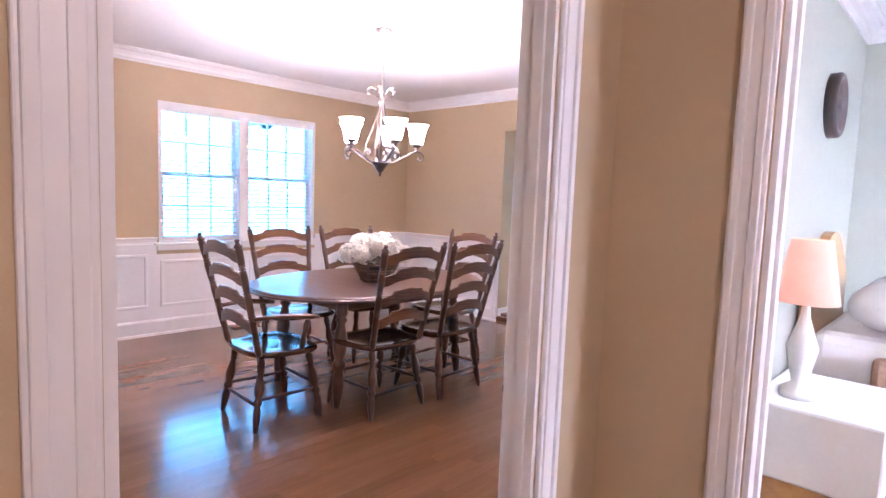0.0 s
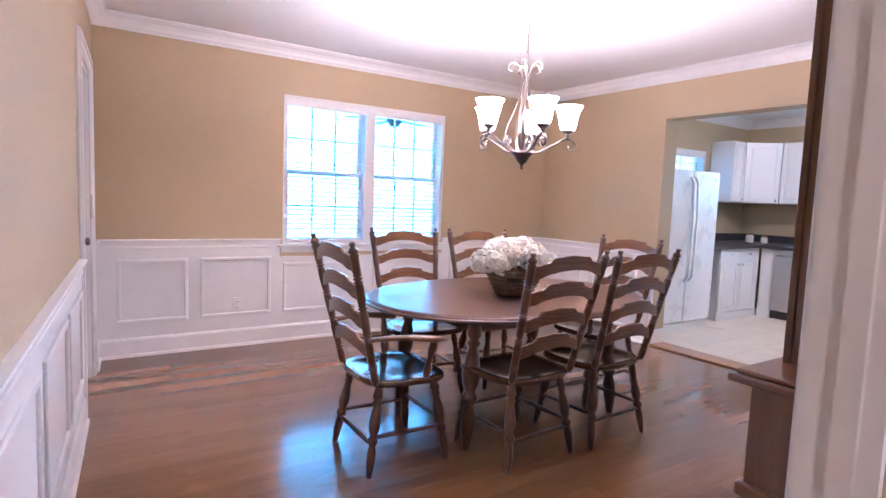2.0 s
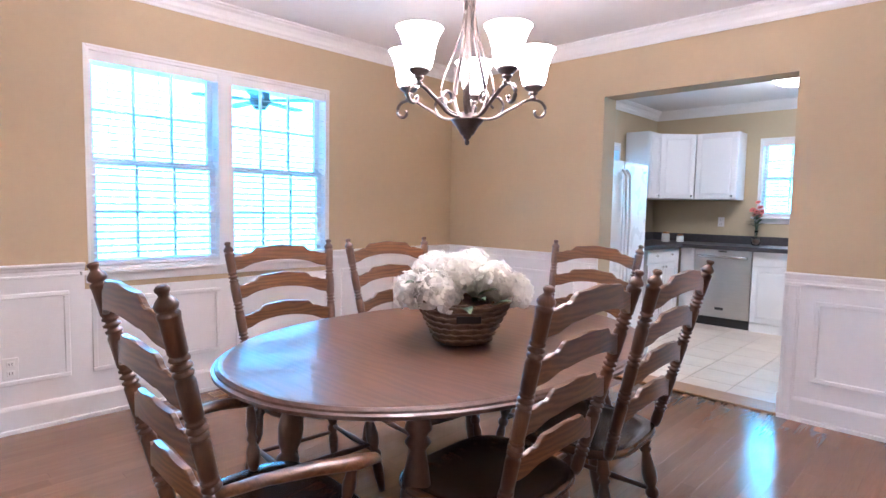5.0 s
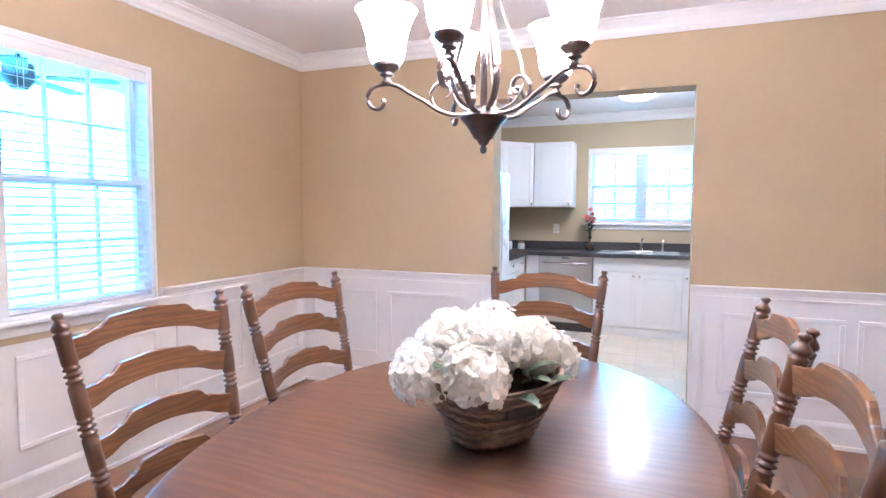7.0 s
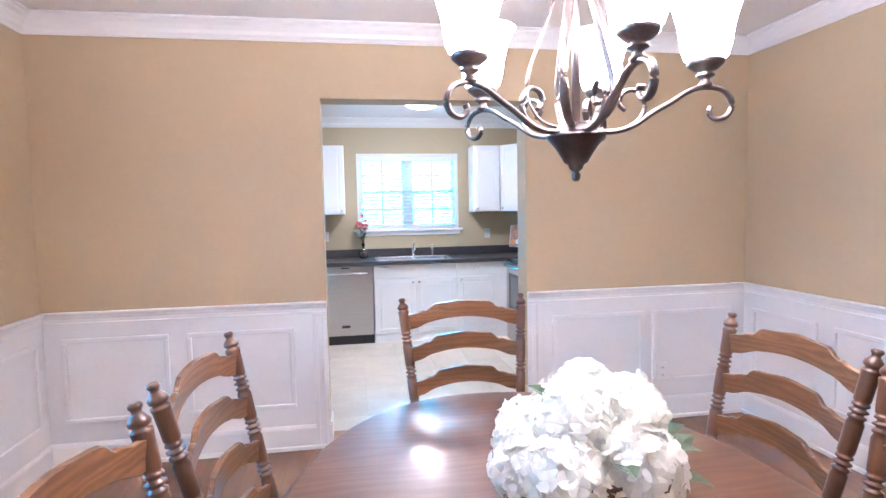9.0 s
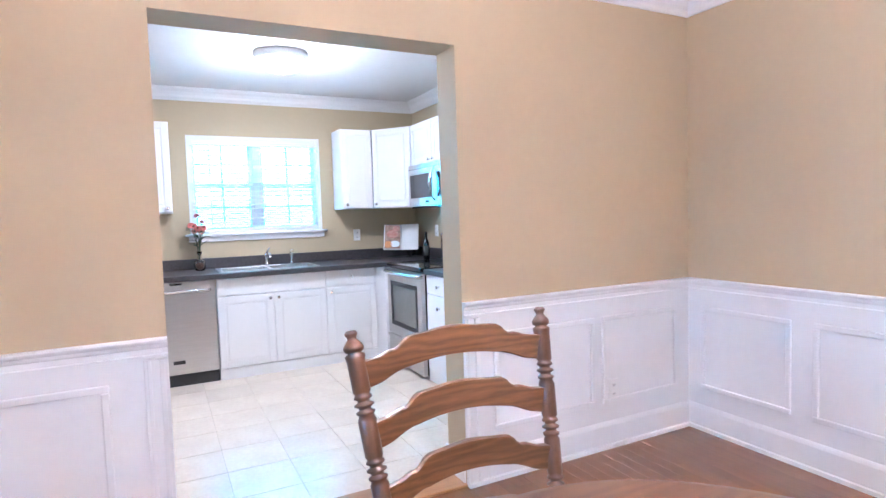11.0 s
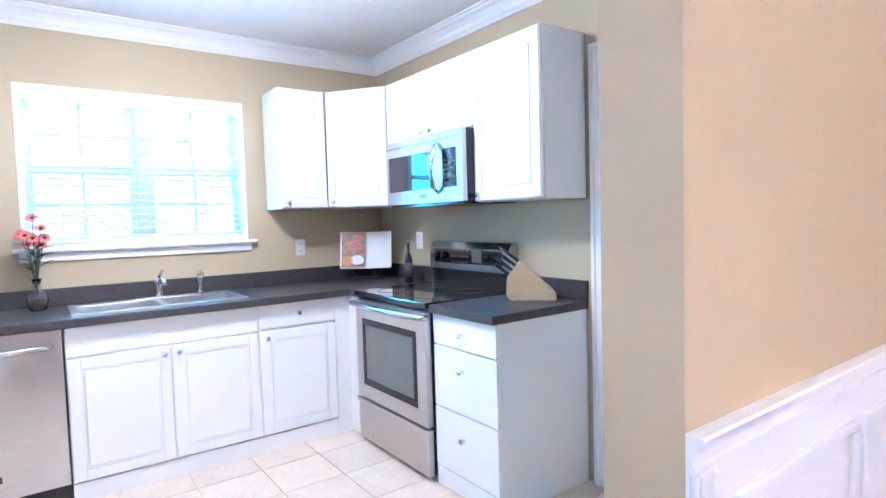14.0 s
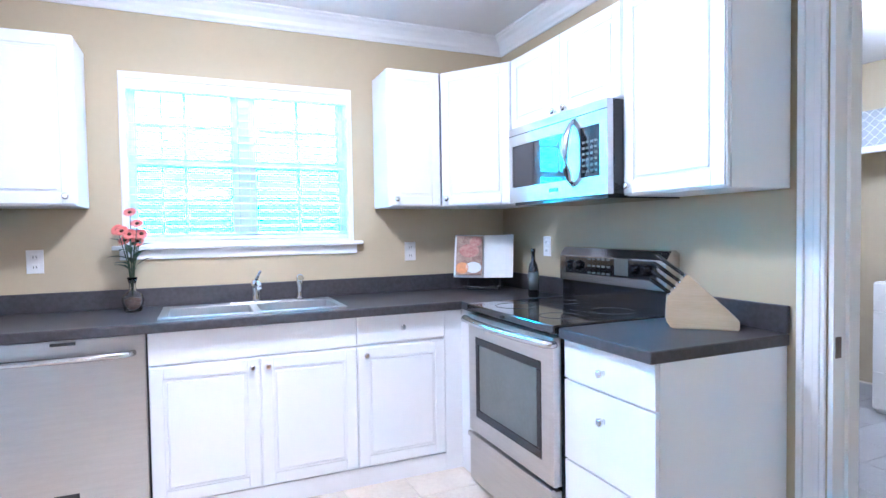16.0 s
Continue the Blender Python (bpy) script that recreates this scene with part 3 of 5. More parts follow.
# ---- windows ----
def window(name, m, w, h, units, cols, label, blind_tilt=12, slat_step=0.042, one_blind=False):
    """A double-hung window with blinds. Local x along the wall, y outwards, z up from the bottom of the opening."""
    top = tagged_empty(name, m, label, "window", "", "structure")
    uw = w / units

    def trim(bm):
        for a, b in (((-0.014, -0.006, 0), (0.0, 0.0, h + 0.014)), ((w, -0.006, 0), (w + 0.014, 0, h + 0.014)), ((0, -0.006, h), (w, 0, h + 0.014))):
            box(bm, a, b, 0.003)
        box(bm, (0, 0, 0), (0.018, 0.14, h)), box(bm, (w - 0.018, 0, 0), (w, 0.14, h))
        box(bm, (0.018, 0, h - 0.018), (w - 0.018, 0.14, h)), box(bm, (0.018, 0, 0), (w - 0.018, 0.14, 0.018))
        for k in range(1, units):
            box(bm, (k * uw - (0.03 if one_blind else 0.05), 0.054 if one_blind else 0.004, 0.018), (k * uw + (0.03 if one_blind else 0.05), 0.14, h - 0.018), 0.003)
    mesh("frame", trim, WHITE, top)
    mesh("sill", boxes(((-0.06, -0.055, -0.022), (w + 0.06, -0.0, 0.0)), ((-0.03, -0.018, -0.075), (w + 0.03, -0.0, -0.022)), bevel=0.005), WHITE, top)
    for k in range(units):
        post = 0.03 if one_blind else 0.05
        x0, x1 = k * uw + (post if k else 0.018), (k + 1) * uw - (post if k < units - 1 else 0.018)

        def sash(bm):
            mid = h * 0.5
            for z0, z1, y in ((0.018, mid + 0.02, 0.062), (mid - 0.02, h - 0.018, 0.098)):
                s = 0.036
                box(bm, (x0, y, z0), (x0 + s, y + 0.032, z1)), box(bm, (x1 - s, y, z0), (x1, y + 0.032, z1))
                box(bm, (x0 + s, y, z0), (x1 - s, y + 0.032, z0 + s)), box(bm, (x0 + s, y, z1 - s), (x1 - s, y + 0.032, z1))
                for c in range(1, cols):
                    xc = x0 + s + (x1 - x0 - 2 * s) * c / cols
                    box(bm, (xc - 0.008, y + 0.006, z0 + s), (xc + 0.008, y + 0.026, z1 - s))
                zc = (z0 + z1) / 2
                box(bm, (x0 + s, y + 0.007, zc - 0.008), (x1 - s, y + 0.025, zc + 0.008))
        mesh("sash", sash, WHITE, top)
        pane = mesh("pane", boxes(((x0 + 0.03, 0.076, 0.05), (x1 - 0.03, 0.079, h / 2)), ((x0 + 0.03, 0.112, h / 2), (x1 - 0.03, 0.115, h - 0.05))), CLEAR, top, label="clear window glass")
        pane.visible_shadow = False
        if one_blind:
            if k:
                continue
            x1 = w - 0.018
        mesh("headrail", boxes(((x0, 0.006, h - 0.075), (x1, 0.050, h - 0.020)), bevel=0.003), WHITE, top)
        mesh("bottom_rail", boxes(((x0 + 0.004, 0.008, 0.022), (x1 - 0.004, 0.046, 0.040)), bevel=0.003), WHITE, top)

        def cords(bm):
            for f in (0.14, 0.5, 0.86):
                xc = x0 + (x1 - x0) * f
                for y in (0.006, 0.049):
                    box(bm, (xc - 0.0015, y, 0.04), (xc + 0.0015, y + 0.0015, h - 0.07))
        mesh("ladder_cord", cords, WHITE, top)
        bm = bmesh.new()
        box(bm, (x0 + 0.004, -0.021, -0.0014), (x1 - 0.004, 0.021, 0.0014), 0.0006)
        data = bpy.data.meshes.new("slat")
        bm.to_mesh(data)
        bm.free()
        data.materials.append(BLIND)
        for i in range(int((h - 0.13) / slat_step)):
            s = new("slat", data)
            s.parent = top
            s.matrix_basis = pose(0, 0.028, 0.055 + i * slat_step, blind_tilt)
    return top


window("window_1", pose(-3.075, NORTH, 0.87), 1.645, 1.29, 2, 3, "white double window with open blinds and bright daylight")
window("window_2", pose(KE, 1.025, 1.24, 0, 0, -90), 1.195, 0.89, 2, 2, "white kitchen window with blinds above the sink", one_blind=True)
window("window_3", pose(KW + 1.35, KN, 1.55), 0.70, 0.51, 1, 2, "small white kitchen window above the refrigerator")
# This window is out of view; it lets the white glow into the bedroom.
window("unseen_bedroom_window", pose(-1.0, -5.4, 0.8, 0, 0, 180), 1.6, 1.3, 2, 2, "unseen white bedroom window with blinds")
# Emissive sheets outside the windows stand in for daylight and light the rooms.
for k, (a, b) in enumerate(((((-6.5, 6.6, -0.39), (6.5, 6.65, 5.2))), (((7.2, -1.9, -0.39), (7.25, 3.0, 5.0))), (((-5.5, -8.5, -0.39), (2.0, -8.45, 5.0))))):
    tagged(mesh("backdrop_%d" % (k + 1), boxes((a, b)), (BLUE_GLOW, CYAN_GLARE, BEDROOM_GLOW)[k]), "glowing sheet added for daylight beyond the window", "backdrop", kind="structure")

# porch with a ceiling fan outside the dining room window
tagged(mesh("porch_ceiling", boxes(((-4.5, 3.1, 2.62), (0.6, 5.6, 2.70))), CEIL), "white painted porch ceiling outside the window", "ceiling", kind="structure")
fan = thing("ceiling_fan", pose(-1.25, 4.3, 2.62), "dark ceiling fan hanging from the porch ceiling", "ceiling fan")
mesh("motor", lambda bm: (lathe(bm, (0, 0, 0), (0, 0, -0.42), [(0, 0.06), (0.1, 0.05), (0.15, 0.015), (0.55, 0.015), (0.6, 0.09), (0.85, 0.10), (1, 0.05)])), FAN_BROWN, fan)
for k in range(5):
    mesh("blade", lambda bm: prism(bm, [(0.08, -0.03), (0.2, -0.06), (0.58, -0.07), (0.62, 0), (0.58, 0.07), (0.2, 0.06), (0.08, 0.03)], -0.34, -0.332), FAN_BROWN, fan, pose(0, 0, 0, 0, 0, 72 * k + 20))


# ---- dining table and chairs ----
RINGS = lambda a, r: [(a - 0.030, r), (a - 0.026, r * 1.25), (a - 0.018, r * 1.3), (a - 0.012, r * 0.85), (a - 0.006, r * 0.85), (a, r * 1.35), (a + 0.006, r * 1.35), (a + 0.012, r * 0.85), (a + 0.018, r * 0.85), (a + 0.024, r * 1.28), (a + 0.032, r * 1.2), (a + 0.036, r)]


def leg_profile(r):
    return [(0, r * 0.9), (0.08, r), (0.14, r * 1.25), (0.17, r * 0.8), (0.20, r * 1.2), (0.23, r * 0.75), (0.30, r * 1.05), (0.42, r * 1.45), (0.50, r * 1.3), (0.56, r * 0.8), (0.59, r * 1.3), (0.63, r * 1.3), (0.66, r * 0.8), (0.74, r * 1.15), (0.84, r * 1.1), (0.92, r * 0.85), (1, r * 0.65)]


def table(m):
    t = thing("dining_table", m, "oval dark brown wooden dining table with turned legs", "table")
    A, B = 0.95, 0.68

    def oval(k):
        return [((A - k) * math.copysign(abs(math.cos(a)) ** 0.92, math.cos(a)), (B - k) * math.copysign(abs(math.sin(a)) ** 0.92, math.sin(a))) for a in [2 * math.pi * i / 72 for i in range(72)]]

    def top(bm):
        levels = [(0.06, 0.712), (0.012, 0.716), (0.0, 0.722), (0.0, 0.732), (0.010, 0.736), (0.012, 0.742), (0.022, 0.749), (0.034, 0.750)]
        rings = [[bm.verts.new((x, y, z)) for x, y in oval(k)] for k, z in levels]
        for a, b in zip(rings, rings[1:]):
            for i in range(72):
                bm.faces.new((a[i], a[(i + 1) % 72], b[(i + 1) % 72], b[i]))
        bm.faces.new(rings[0][::-1])
        bm.faces.new(rings[-1])
    mesh("table_top", top, TABLE_TOP, t)

    def apron(bm):
        for y in (-0.36, 0.34):
            box(bm, (-0.52, y, 0.625), (0.52, y + 0.02, 0.712), 0.002)
        for x in (-0.54, 0.52):
            box(bm, (x, -0.34, 0.625), (x + 0.02, 0.34, 0.712), 0.002)
    mesh("apron", apron, CHAIR_X, t)
    for x in (-0.52, 0.52):
        for y in (-0.34, 0.34):
            mesh("leg", lambda bm: lathe(bm, (x, y, 0.712), (x * 1.10, y * 1.10, 0.0), leg_profile(0.034), 14), CHAIR_Z, t)
    return t


table(pose(-2.33, 0.67, 0))


def chair(name, m, label, arms=False, slats=4):
    """Local y points to the front of the seat."""
    c = thing(name, m, label, "chair", "chairs round the table")
    hw, H = (0.262, 1.12) if arms else (0.258, 1.10)

    def seat(bm):
        out = []
        for i in range(40):
            a = 2 * math.pi * i / 40
            x = math.copysign(abs(math.cos(a)) ** 0.55, math.cos(a))
            y = math.copysign(abs(math.sin(a)) ** 0.6, math.sin(a))
            out.append((x * (0.255 + 0.02 * y), 0.02 + y * 0.225))
        levels = [(0.88, 0.418), (0.97, 0.424), (1.0, 0.436), (0.99, 0.450), (0.95, 0.455), (0.8, 0.447), (0.5, 0.440), (0.25, 0.441)]
        rings = [[bm.verts.new((x * k, 0.02 + (y - 0.02) * k, z)) for x, y in out] for k, z in levels]
        for a, b in zip(rings, rings[1:]):
            for i in range(40):
                f = bm.faces.new((a[i], a[(i + 1) % 40], b[(i + 1) % 40], b[i]))
                f.smooth = True
        bm.faces.new(rings[0][::-1])
        bm.faces.new(rings[-1])
    mesh("seat", seat, SEAT, c)
    foot = {}
    for sx in (-1, 1):
        for sy in (-1, 1):
            a, b = Vector((sx * 0.17, 0.02 + sy * 0.15, 0.43)), Vector((sx * 0.225, 0.02 + sy * 0.215, 0))
            foot[sx, sy] = (a, b)
            mesh("leg", lambda bm: lathe(bm, a, b, leg_profile(0.020), 10), CHAIR_Z, c)
        p, q = Vector((sx * (hw - 0.055), -0.165, 0.44)), Vector((sx * hw, -0.325, H))
        prof = [(0, 0.015), (0.03, 0.0195), (0.08, 0.0195), *RINGS(0.125, 0.0165), (0.17, 0.0195), (0.30, 0.0205), *RINGS(0.350, 0.0165), (0.395, 0.0195), (0.51, 0.0205), *RINGS(0.552, 0.0165), (0.597, 0.0200), (0.71, 0.0210), *RINGS(0.757, 0.0165), (0.802, 0.0200), (0.90, 0.0210),
                (0.912, 0.0225), (0.920, 0.0225), (0.927, 0.015), (0.933, 0.0215), (0.944, 0.0235), (0.955, 0.020), (0.966, 0.0135), (0.972, 0.010), (0.980, 0.0115), (0.986, 0.0145), (0.993, 0.0145), (1.0, 0.010)]
        mesh("back_post", lambda bm: lathe(bm, p, q, prof, 12), CHAIR_Z, c)

    lv = [0.850, 0.655, 0.45, 0.245][:slats]
    for k, f in enumerate(lv):
        x_half = (hw - 0.055) + 0.055 * f - 0.008
        yb, zb = -0.165 - 0.16 * f, 0.44 + (H - 0.44) * f
        tall = 0.122

        def slat(bm):
            n = 40
            grid = []
            for i in range(n + 1):
                s = -1 + 2 * i / n
                arch = 1 - s * s
                e = abs(s)
                step = min(1, max(0, (0.66 - e) / 0.16))
                hump = step * step * (3 - 2 * step)
                ear = math.exp(-((e - 0.70) / 0.09) ** 2)
                zt = zb + tall * (0.26 + 0.10 * arch + 0.25 * hump + 0.07 * ear + 0.06 * math.exp(-(e / 0.2) ** 2))
                zl = zb - tall * (0.27 - 0.36 * arch + 0.05 * math.exp(-((e - 0.80) / 0.12) ** 2))
                y = yb - 0.030 * arch
                grid.append([bm.verts.new(v) for v in ((s * x_half, y - 0.008, zl), (s * x_half, y + 0.008, zl), (s * x_half, y + 0.008, zt), (s * x_half, y - 0.008, zt))])
            for a, b in zip(grid, grid[1:]):
                for j in range(4):
                    bm.faces.new((a[j], a[(j + 1) % 4], b[(j + 1) % 4], b[j]))
            bm.faces.new(grid[0])
            bm.faces.new(grid[-1][::-1])
            bmesh.ops.bevel(bm, geom=[e for e in bm.edges if e.calc_length() < 0.06 and abs((e.verts[0].co - e.verts[1].co).x) > 0.004], offset=0.003, segments=1, affect="EDGES")
        mesh("back_slat", slat, CHAIR_X, c)

    def stretch(bm):
        def at(k, f):
            return foot[k][0].lerp(foot[k][1], f)
        for sx in (-1, 1):
            lathe(bm, at((sx, -1), 0.58), at((sx, 1), 0.58), [(0, 0.009), (0.3, 0.011), (0.5, 0.014), (0.7, 0.011), (1, 0.009)], 8)
        lathe(bm, at((-1, 1), 0.50), at((1, 1), 0.50), [(0, 0.009), (0.3, 0.012), (0.4, 0.015), (0.5, 0.011), (0.6, 0.015), (0.7, 0.012), (1, 0.009)], 8)
        lathe(bm, at((-1, -1), 0.66), at((1, -1), 0.66), [(0, 0.009), (0.5, 0.012), (1, 0.009)], 8)
    mesh("stretcher", stretch, CHAIR_Z, c)
    if arms:
        for sx in (-1, 1):
            pts = [(sx * 0.235, -0.22, 0.665), (sx * 0.255, -0.12, 0.672), (sx * 0.275, 0.0, 0.668), (sx * 0.285, 0.10, 0.655), (sx * 0.28, 0.17, 0.645)]
            mesh("arm_rest", lambda bm: tube(bm, pts, 0.027, 10, 0.55, [0.7, 0.8, 1, 1.15, 0.8]), CHAIR_X, c)
            mesh("arm_post", lambda bm: lathe(bm, (sx * 0.235, 0.09, 0.445), (sx * 0.28, 0.10, 0.65), [(0, 0.012), (0.12, 0.019), (0.3, 0.022), (0.42, 0.012), (0.48, 0.018), (0.54, 0.012), (0.7, 0.018), (0.9, 0.013), (1, 0.010)], 10), CHAIR_Z, c)
    return c


LADDER = "dark oak ladder-back dining chair with turned posts"
chair("dining_armchair", pose(-3.28, 0.49, 0, 0, 0, -92), "dark oak ladder-back armchair at the table's end", arms=True)
first = chair("dining_chair", pose(-2.655, 0.185, 0, 0, 0, 2), LADDER)
for x, y, turn in ((-2.075, 0.175, 2), (-2.62, 1.264, 174.6), (-1.98, 1.222, 174), (-1.505, 0.67, 90)):
    copy_thing(first, pose(x, y, 0, 0, 0, turn))


# ---- bowl with hydrangeas ----
def basket(m):
    b = thing("woven_bowl", m, "grey-brown woven boat-shaped bowl on the table", "bowl")

    def fill(bm):
        def ring(k, z, e):
            return [bm.verts.new((math.copysign(abs(math.cos(a)) ** 0.75, math.cos(a)) * 0.185 * k, math.copysign(abs(math.sin(a)) ** 0.75, math.sin(a)) * 0.115 * k, z + e * math.cos(a) ** 2)) for a in [2 * math.pi * i / 40 for i in range(40)]]
        lv = [(0.48, 0.0, 0), (0.56, 0.012, 0.0), (0.70, 0.06, 0.006), (0.84, 0.105, 0.014), (0.97, 0.140, 0.022), (1.02, 0.146, 0.024), (1.0, 0.153, 0.025), (0.93, 0.150, 0.024), (0.80, 0.10, 0.012), (0.5, 0.03, 0)]
        rings = [ring(*v) for v in lv]
        for a, c in zip(rings, rings[1:]):
            for i in range(40):
                f = bm.faces.new((a[i], a[(i + 1) % 40], c[(i + 1) % 40], c[i]))
                f.smooth = True
        bm.faces.new(rings[0][::-1])
        bm.faces.new(rings[-1])
    mesh("bowl_body", fill, WICKER, b)
    def weave(bm):
        for k in range(7):
            f = k / 6
            z, s = 0.018 + 0.12 * f, 0.58 + 0.40 * f
            pts = [(math.copysign(abs(math.cos(a)) ** 0.75, math.cos(a)) * 0.187 * s, math.copysign(abs(math.sin(a)) ** 0.75, math.sin(a)) * 0.117 * s, z + 0.022 * f * math.cos(a) ** 2 + 0.002 * math.sin(a * 20 + k * 3.1)) for a in [2 * math.pi * i / 80 for i in range(81)]]
            tube(bm, pts, 0.0055, 5)
    mesh("weave", weave, WICKER, b)
    # Black block in place of the shade inside the cut-out handle.
    mesh("handle_slot_shade", boxes(((-0.045, -0.107, 0.088), (0.045, -0.1, 0.112)), bevel=0.002), BLACK_MATT, b, label="black inset painting the shade in the handle slot")
    return b


BOWL = (-2.375, 0.585, 0.7505)
basket(pose(*BOWL, 0, 0, -38) @ Matrix.Diagonal((1.04, 1.22, 1.12, 1)))
rng = random.Random(4)
bouquet = thing("hydrangea_bouquet", pose(BOWL[0], BOWL[1] + 0.015, BOWL[2] + 0.125, 0, 0, -38), "white hydrangea heads with dark green leaves in the bowl", "flowers")


def floret(bm, m, r):
    """Four rounded petals round a centre."""
    for k in range(4):
        a = k * math.pi / 2
        mid = bm.verts.new(m @ Vector((0, 0, 0)))
        pts = []
        for t, w, z in ((0.45, -0.42, 0.05), (0.85, -0.48, 0.22), (1.05, 0.0, 0.30), (0.85, 0.48, 0.22), (0.45, 0.42, 0.05)):
            x, y = r * t, r * w * 1.25
            pts.append(bm.verts.new(m @ Vector((x * math.cos(a) - y * math.sin(a), x * math.sin(a) + y * math.cos(a), r * z + rng.uniform(-0.06, 0.06) * r))))
        for p, q in zip(pts, pts[1:]):
            f = bm.faces.new((mid, p, q))
            f.smooth = True


for cx, cy, cz, R in ((-0.180, 0.03, 0.070, 0.076), (-0.105, -0.095, 0.085, 0.080), (0.205, -0.015, 0.075, 0.074), (0.050, 0.050, 0.150, 0.084), (-0.095, 0.035, 0.145, 0.082), (0.125, -0.030, 0.125, 0.072), (0.13, 0.125, 0.085, 0.078), (-0.04, 0.150, 0.085, 0.078), (-0.15, 0.120, 0.060, 0.070), (-0.030, -0.060, 0.150, 0.074)):
    def head(bm):
        n = 105
        for i in range(n):
            z = 1 - 1.7 * (i + 0.5) / n
            s, a = math.sqrt(max(0, 1 - z * z)), 2.39996 * i + rng.random() * 0.5
            d = Vector((s * math.cos(a), s * math.sin(a), z))
            p = Vector((cx, cy, cz)) + d * R * rng.uniform(0.84, 1.06)
            q = (d + Vector((rng.uniform(-0.4, 0.4), rng.uniform(-0.4, 0.4), rng.uniform(-0.3, 0.4)))).to_track_quat("Z", "Y")
            floret(bm, Matrix.Translation(p) @ q.to_matrix().to_4x4() @ Matrix.Rotation(rng.random() * 6, 4, "Z"), rng.uniform(0.016, 0.023))
        lathe(bm, (cx, cy, cz - R * 0.8), (cx, cy, cz + R * 0.75), [(0, 0.02), (0.2, R * 0.6), (0.5, R * 0.78), (0.8, R * 0.6), (1, 0.01)], 10)
    mesh("flower_head", head, PETAL, bouquet)


def leafy(bm, p, way, long, wide):
    """A pointed leaf folded along its rib."""
    way = Vector(way).normalized()
    side = way.cross(Vector((0, 0, 1))).normalized()
    up = side.cross(way)
    rows = []
    for t, w, z in ((0, 0.05, 0), (0.25, 0.75, 0.04), (0.5, 1, 0.05), (0.75, 0.7, 0.0), (1, 0.03, -0.10)):
        c = Vector(p) + way * long * t + up * long * z
        rows.append([bm.verts.new(c - side * wide * w * 0.5 + up * wide * 0.15 * w), bm.verts.new(c), bm.verts.new(c + side * wide * w * 0.5 + up * wide * 0.15 * w)])
    for a, b in zip(rows, rows[1:]):
        bm.faces.new((a[0], a[1], b[1], b[0]))
        bm.faces.new((a[1], a[2], b[2], b[1]))


for p, w in (((0.09, -0.13, 0.03), (1, -0.5, 0.5)), ((0.16, 0.05, 0.08), (1, 0.6, 0.5)), ((0.03, -0.11, 0.05), (0.3, -1, 0.35)), ((0.05, -0.10, 0.07), (0.9, -0.7, 0.5)), ((-0.15, -0.06, 0.10), (-0.8, -0.5, 0.3)), ((0.03, 0.11, 0.13), (0.2, 1, 0.5)), ((-0.02, -0.13, 0.03), (0.2, -1, 0.05))):
    mesh("leaf", lambda bm: leafy(bm, p, w, 0.095, 0.055), LEAF, bouquet)


# ---- chandelier ----
CH = Vector((-2.317, 0.635, 1.525))
chand = thing("chandelier", pose(*CH), "bronze five-arm chandelier with lit frosted glass shades", "chandelier")
mesh("finial", lambda bm: lathe(bm, (0, 0, 0), (0, 0, 0.125), [(0, 0.004), (0.04, 0.009), (0.12, 0.010), (0.17, 0.006), (0.22, 0.014), (0.30, 0.018), (0.33, 0.026), (0.42, 0.032), (0.60, 0.046), (0.76, 0.064), (0.80, 0.066), (0.84, 0.052), (0.9, 0.046), (1, 0.04)], 24), BRONZE_DARK, chand)


def column(bm):
    lathe(bm, (0, 0, 0.11), (0, 0, 0.63), [(0, 0.010), (0.5, 0.008), (0.9, 0.009), (0.94, 0.02), (1, 0.012)], 14)
    for k in range(5):
        a = radians(180 + 36 + 72 * k)
        u = Vector((math.cos(a), math.sin(a), 0))
        pts = [u * r + Vector((0, 0, z)) for r, z in ((0.02, 0.115), (0.075, 0.135), (0.105, 0.19), (0.10, 0.25), (0.070, 0.33), (0.035, 0.43), (0.020, 0.53), (0.030, 0.595), (0.055, 0.632), (0.088, 0.640), (0.108, 0.622), (0.106, 0.598), (0.088, 0.592))]
        tube(bm, smooth_path(pts), 0.0095, 8, 0.35)
mesh("column", column, BRONZE, chand)
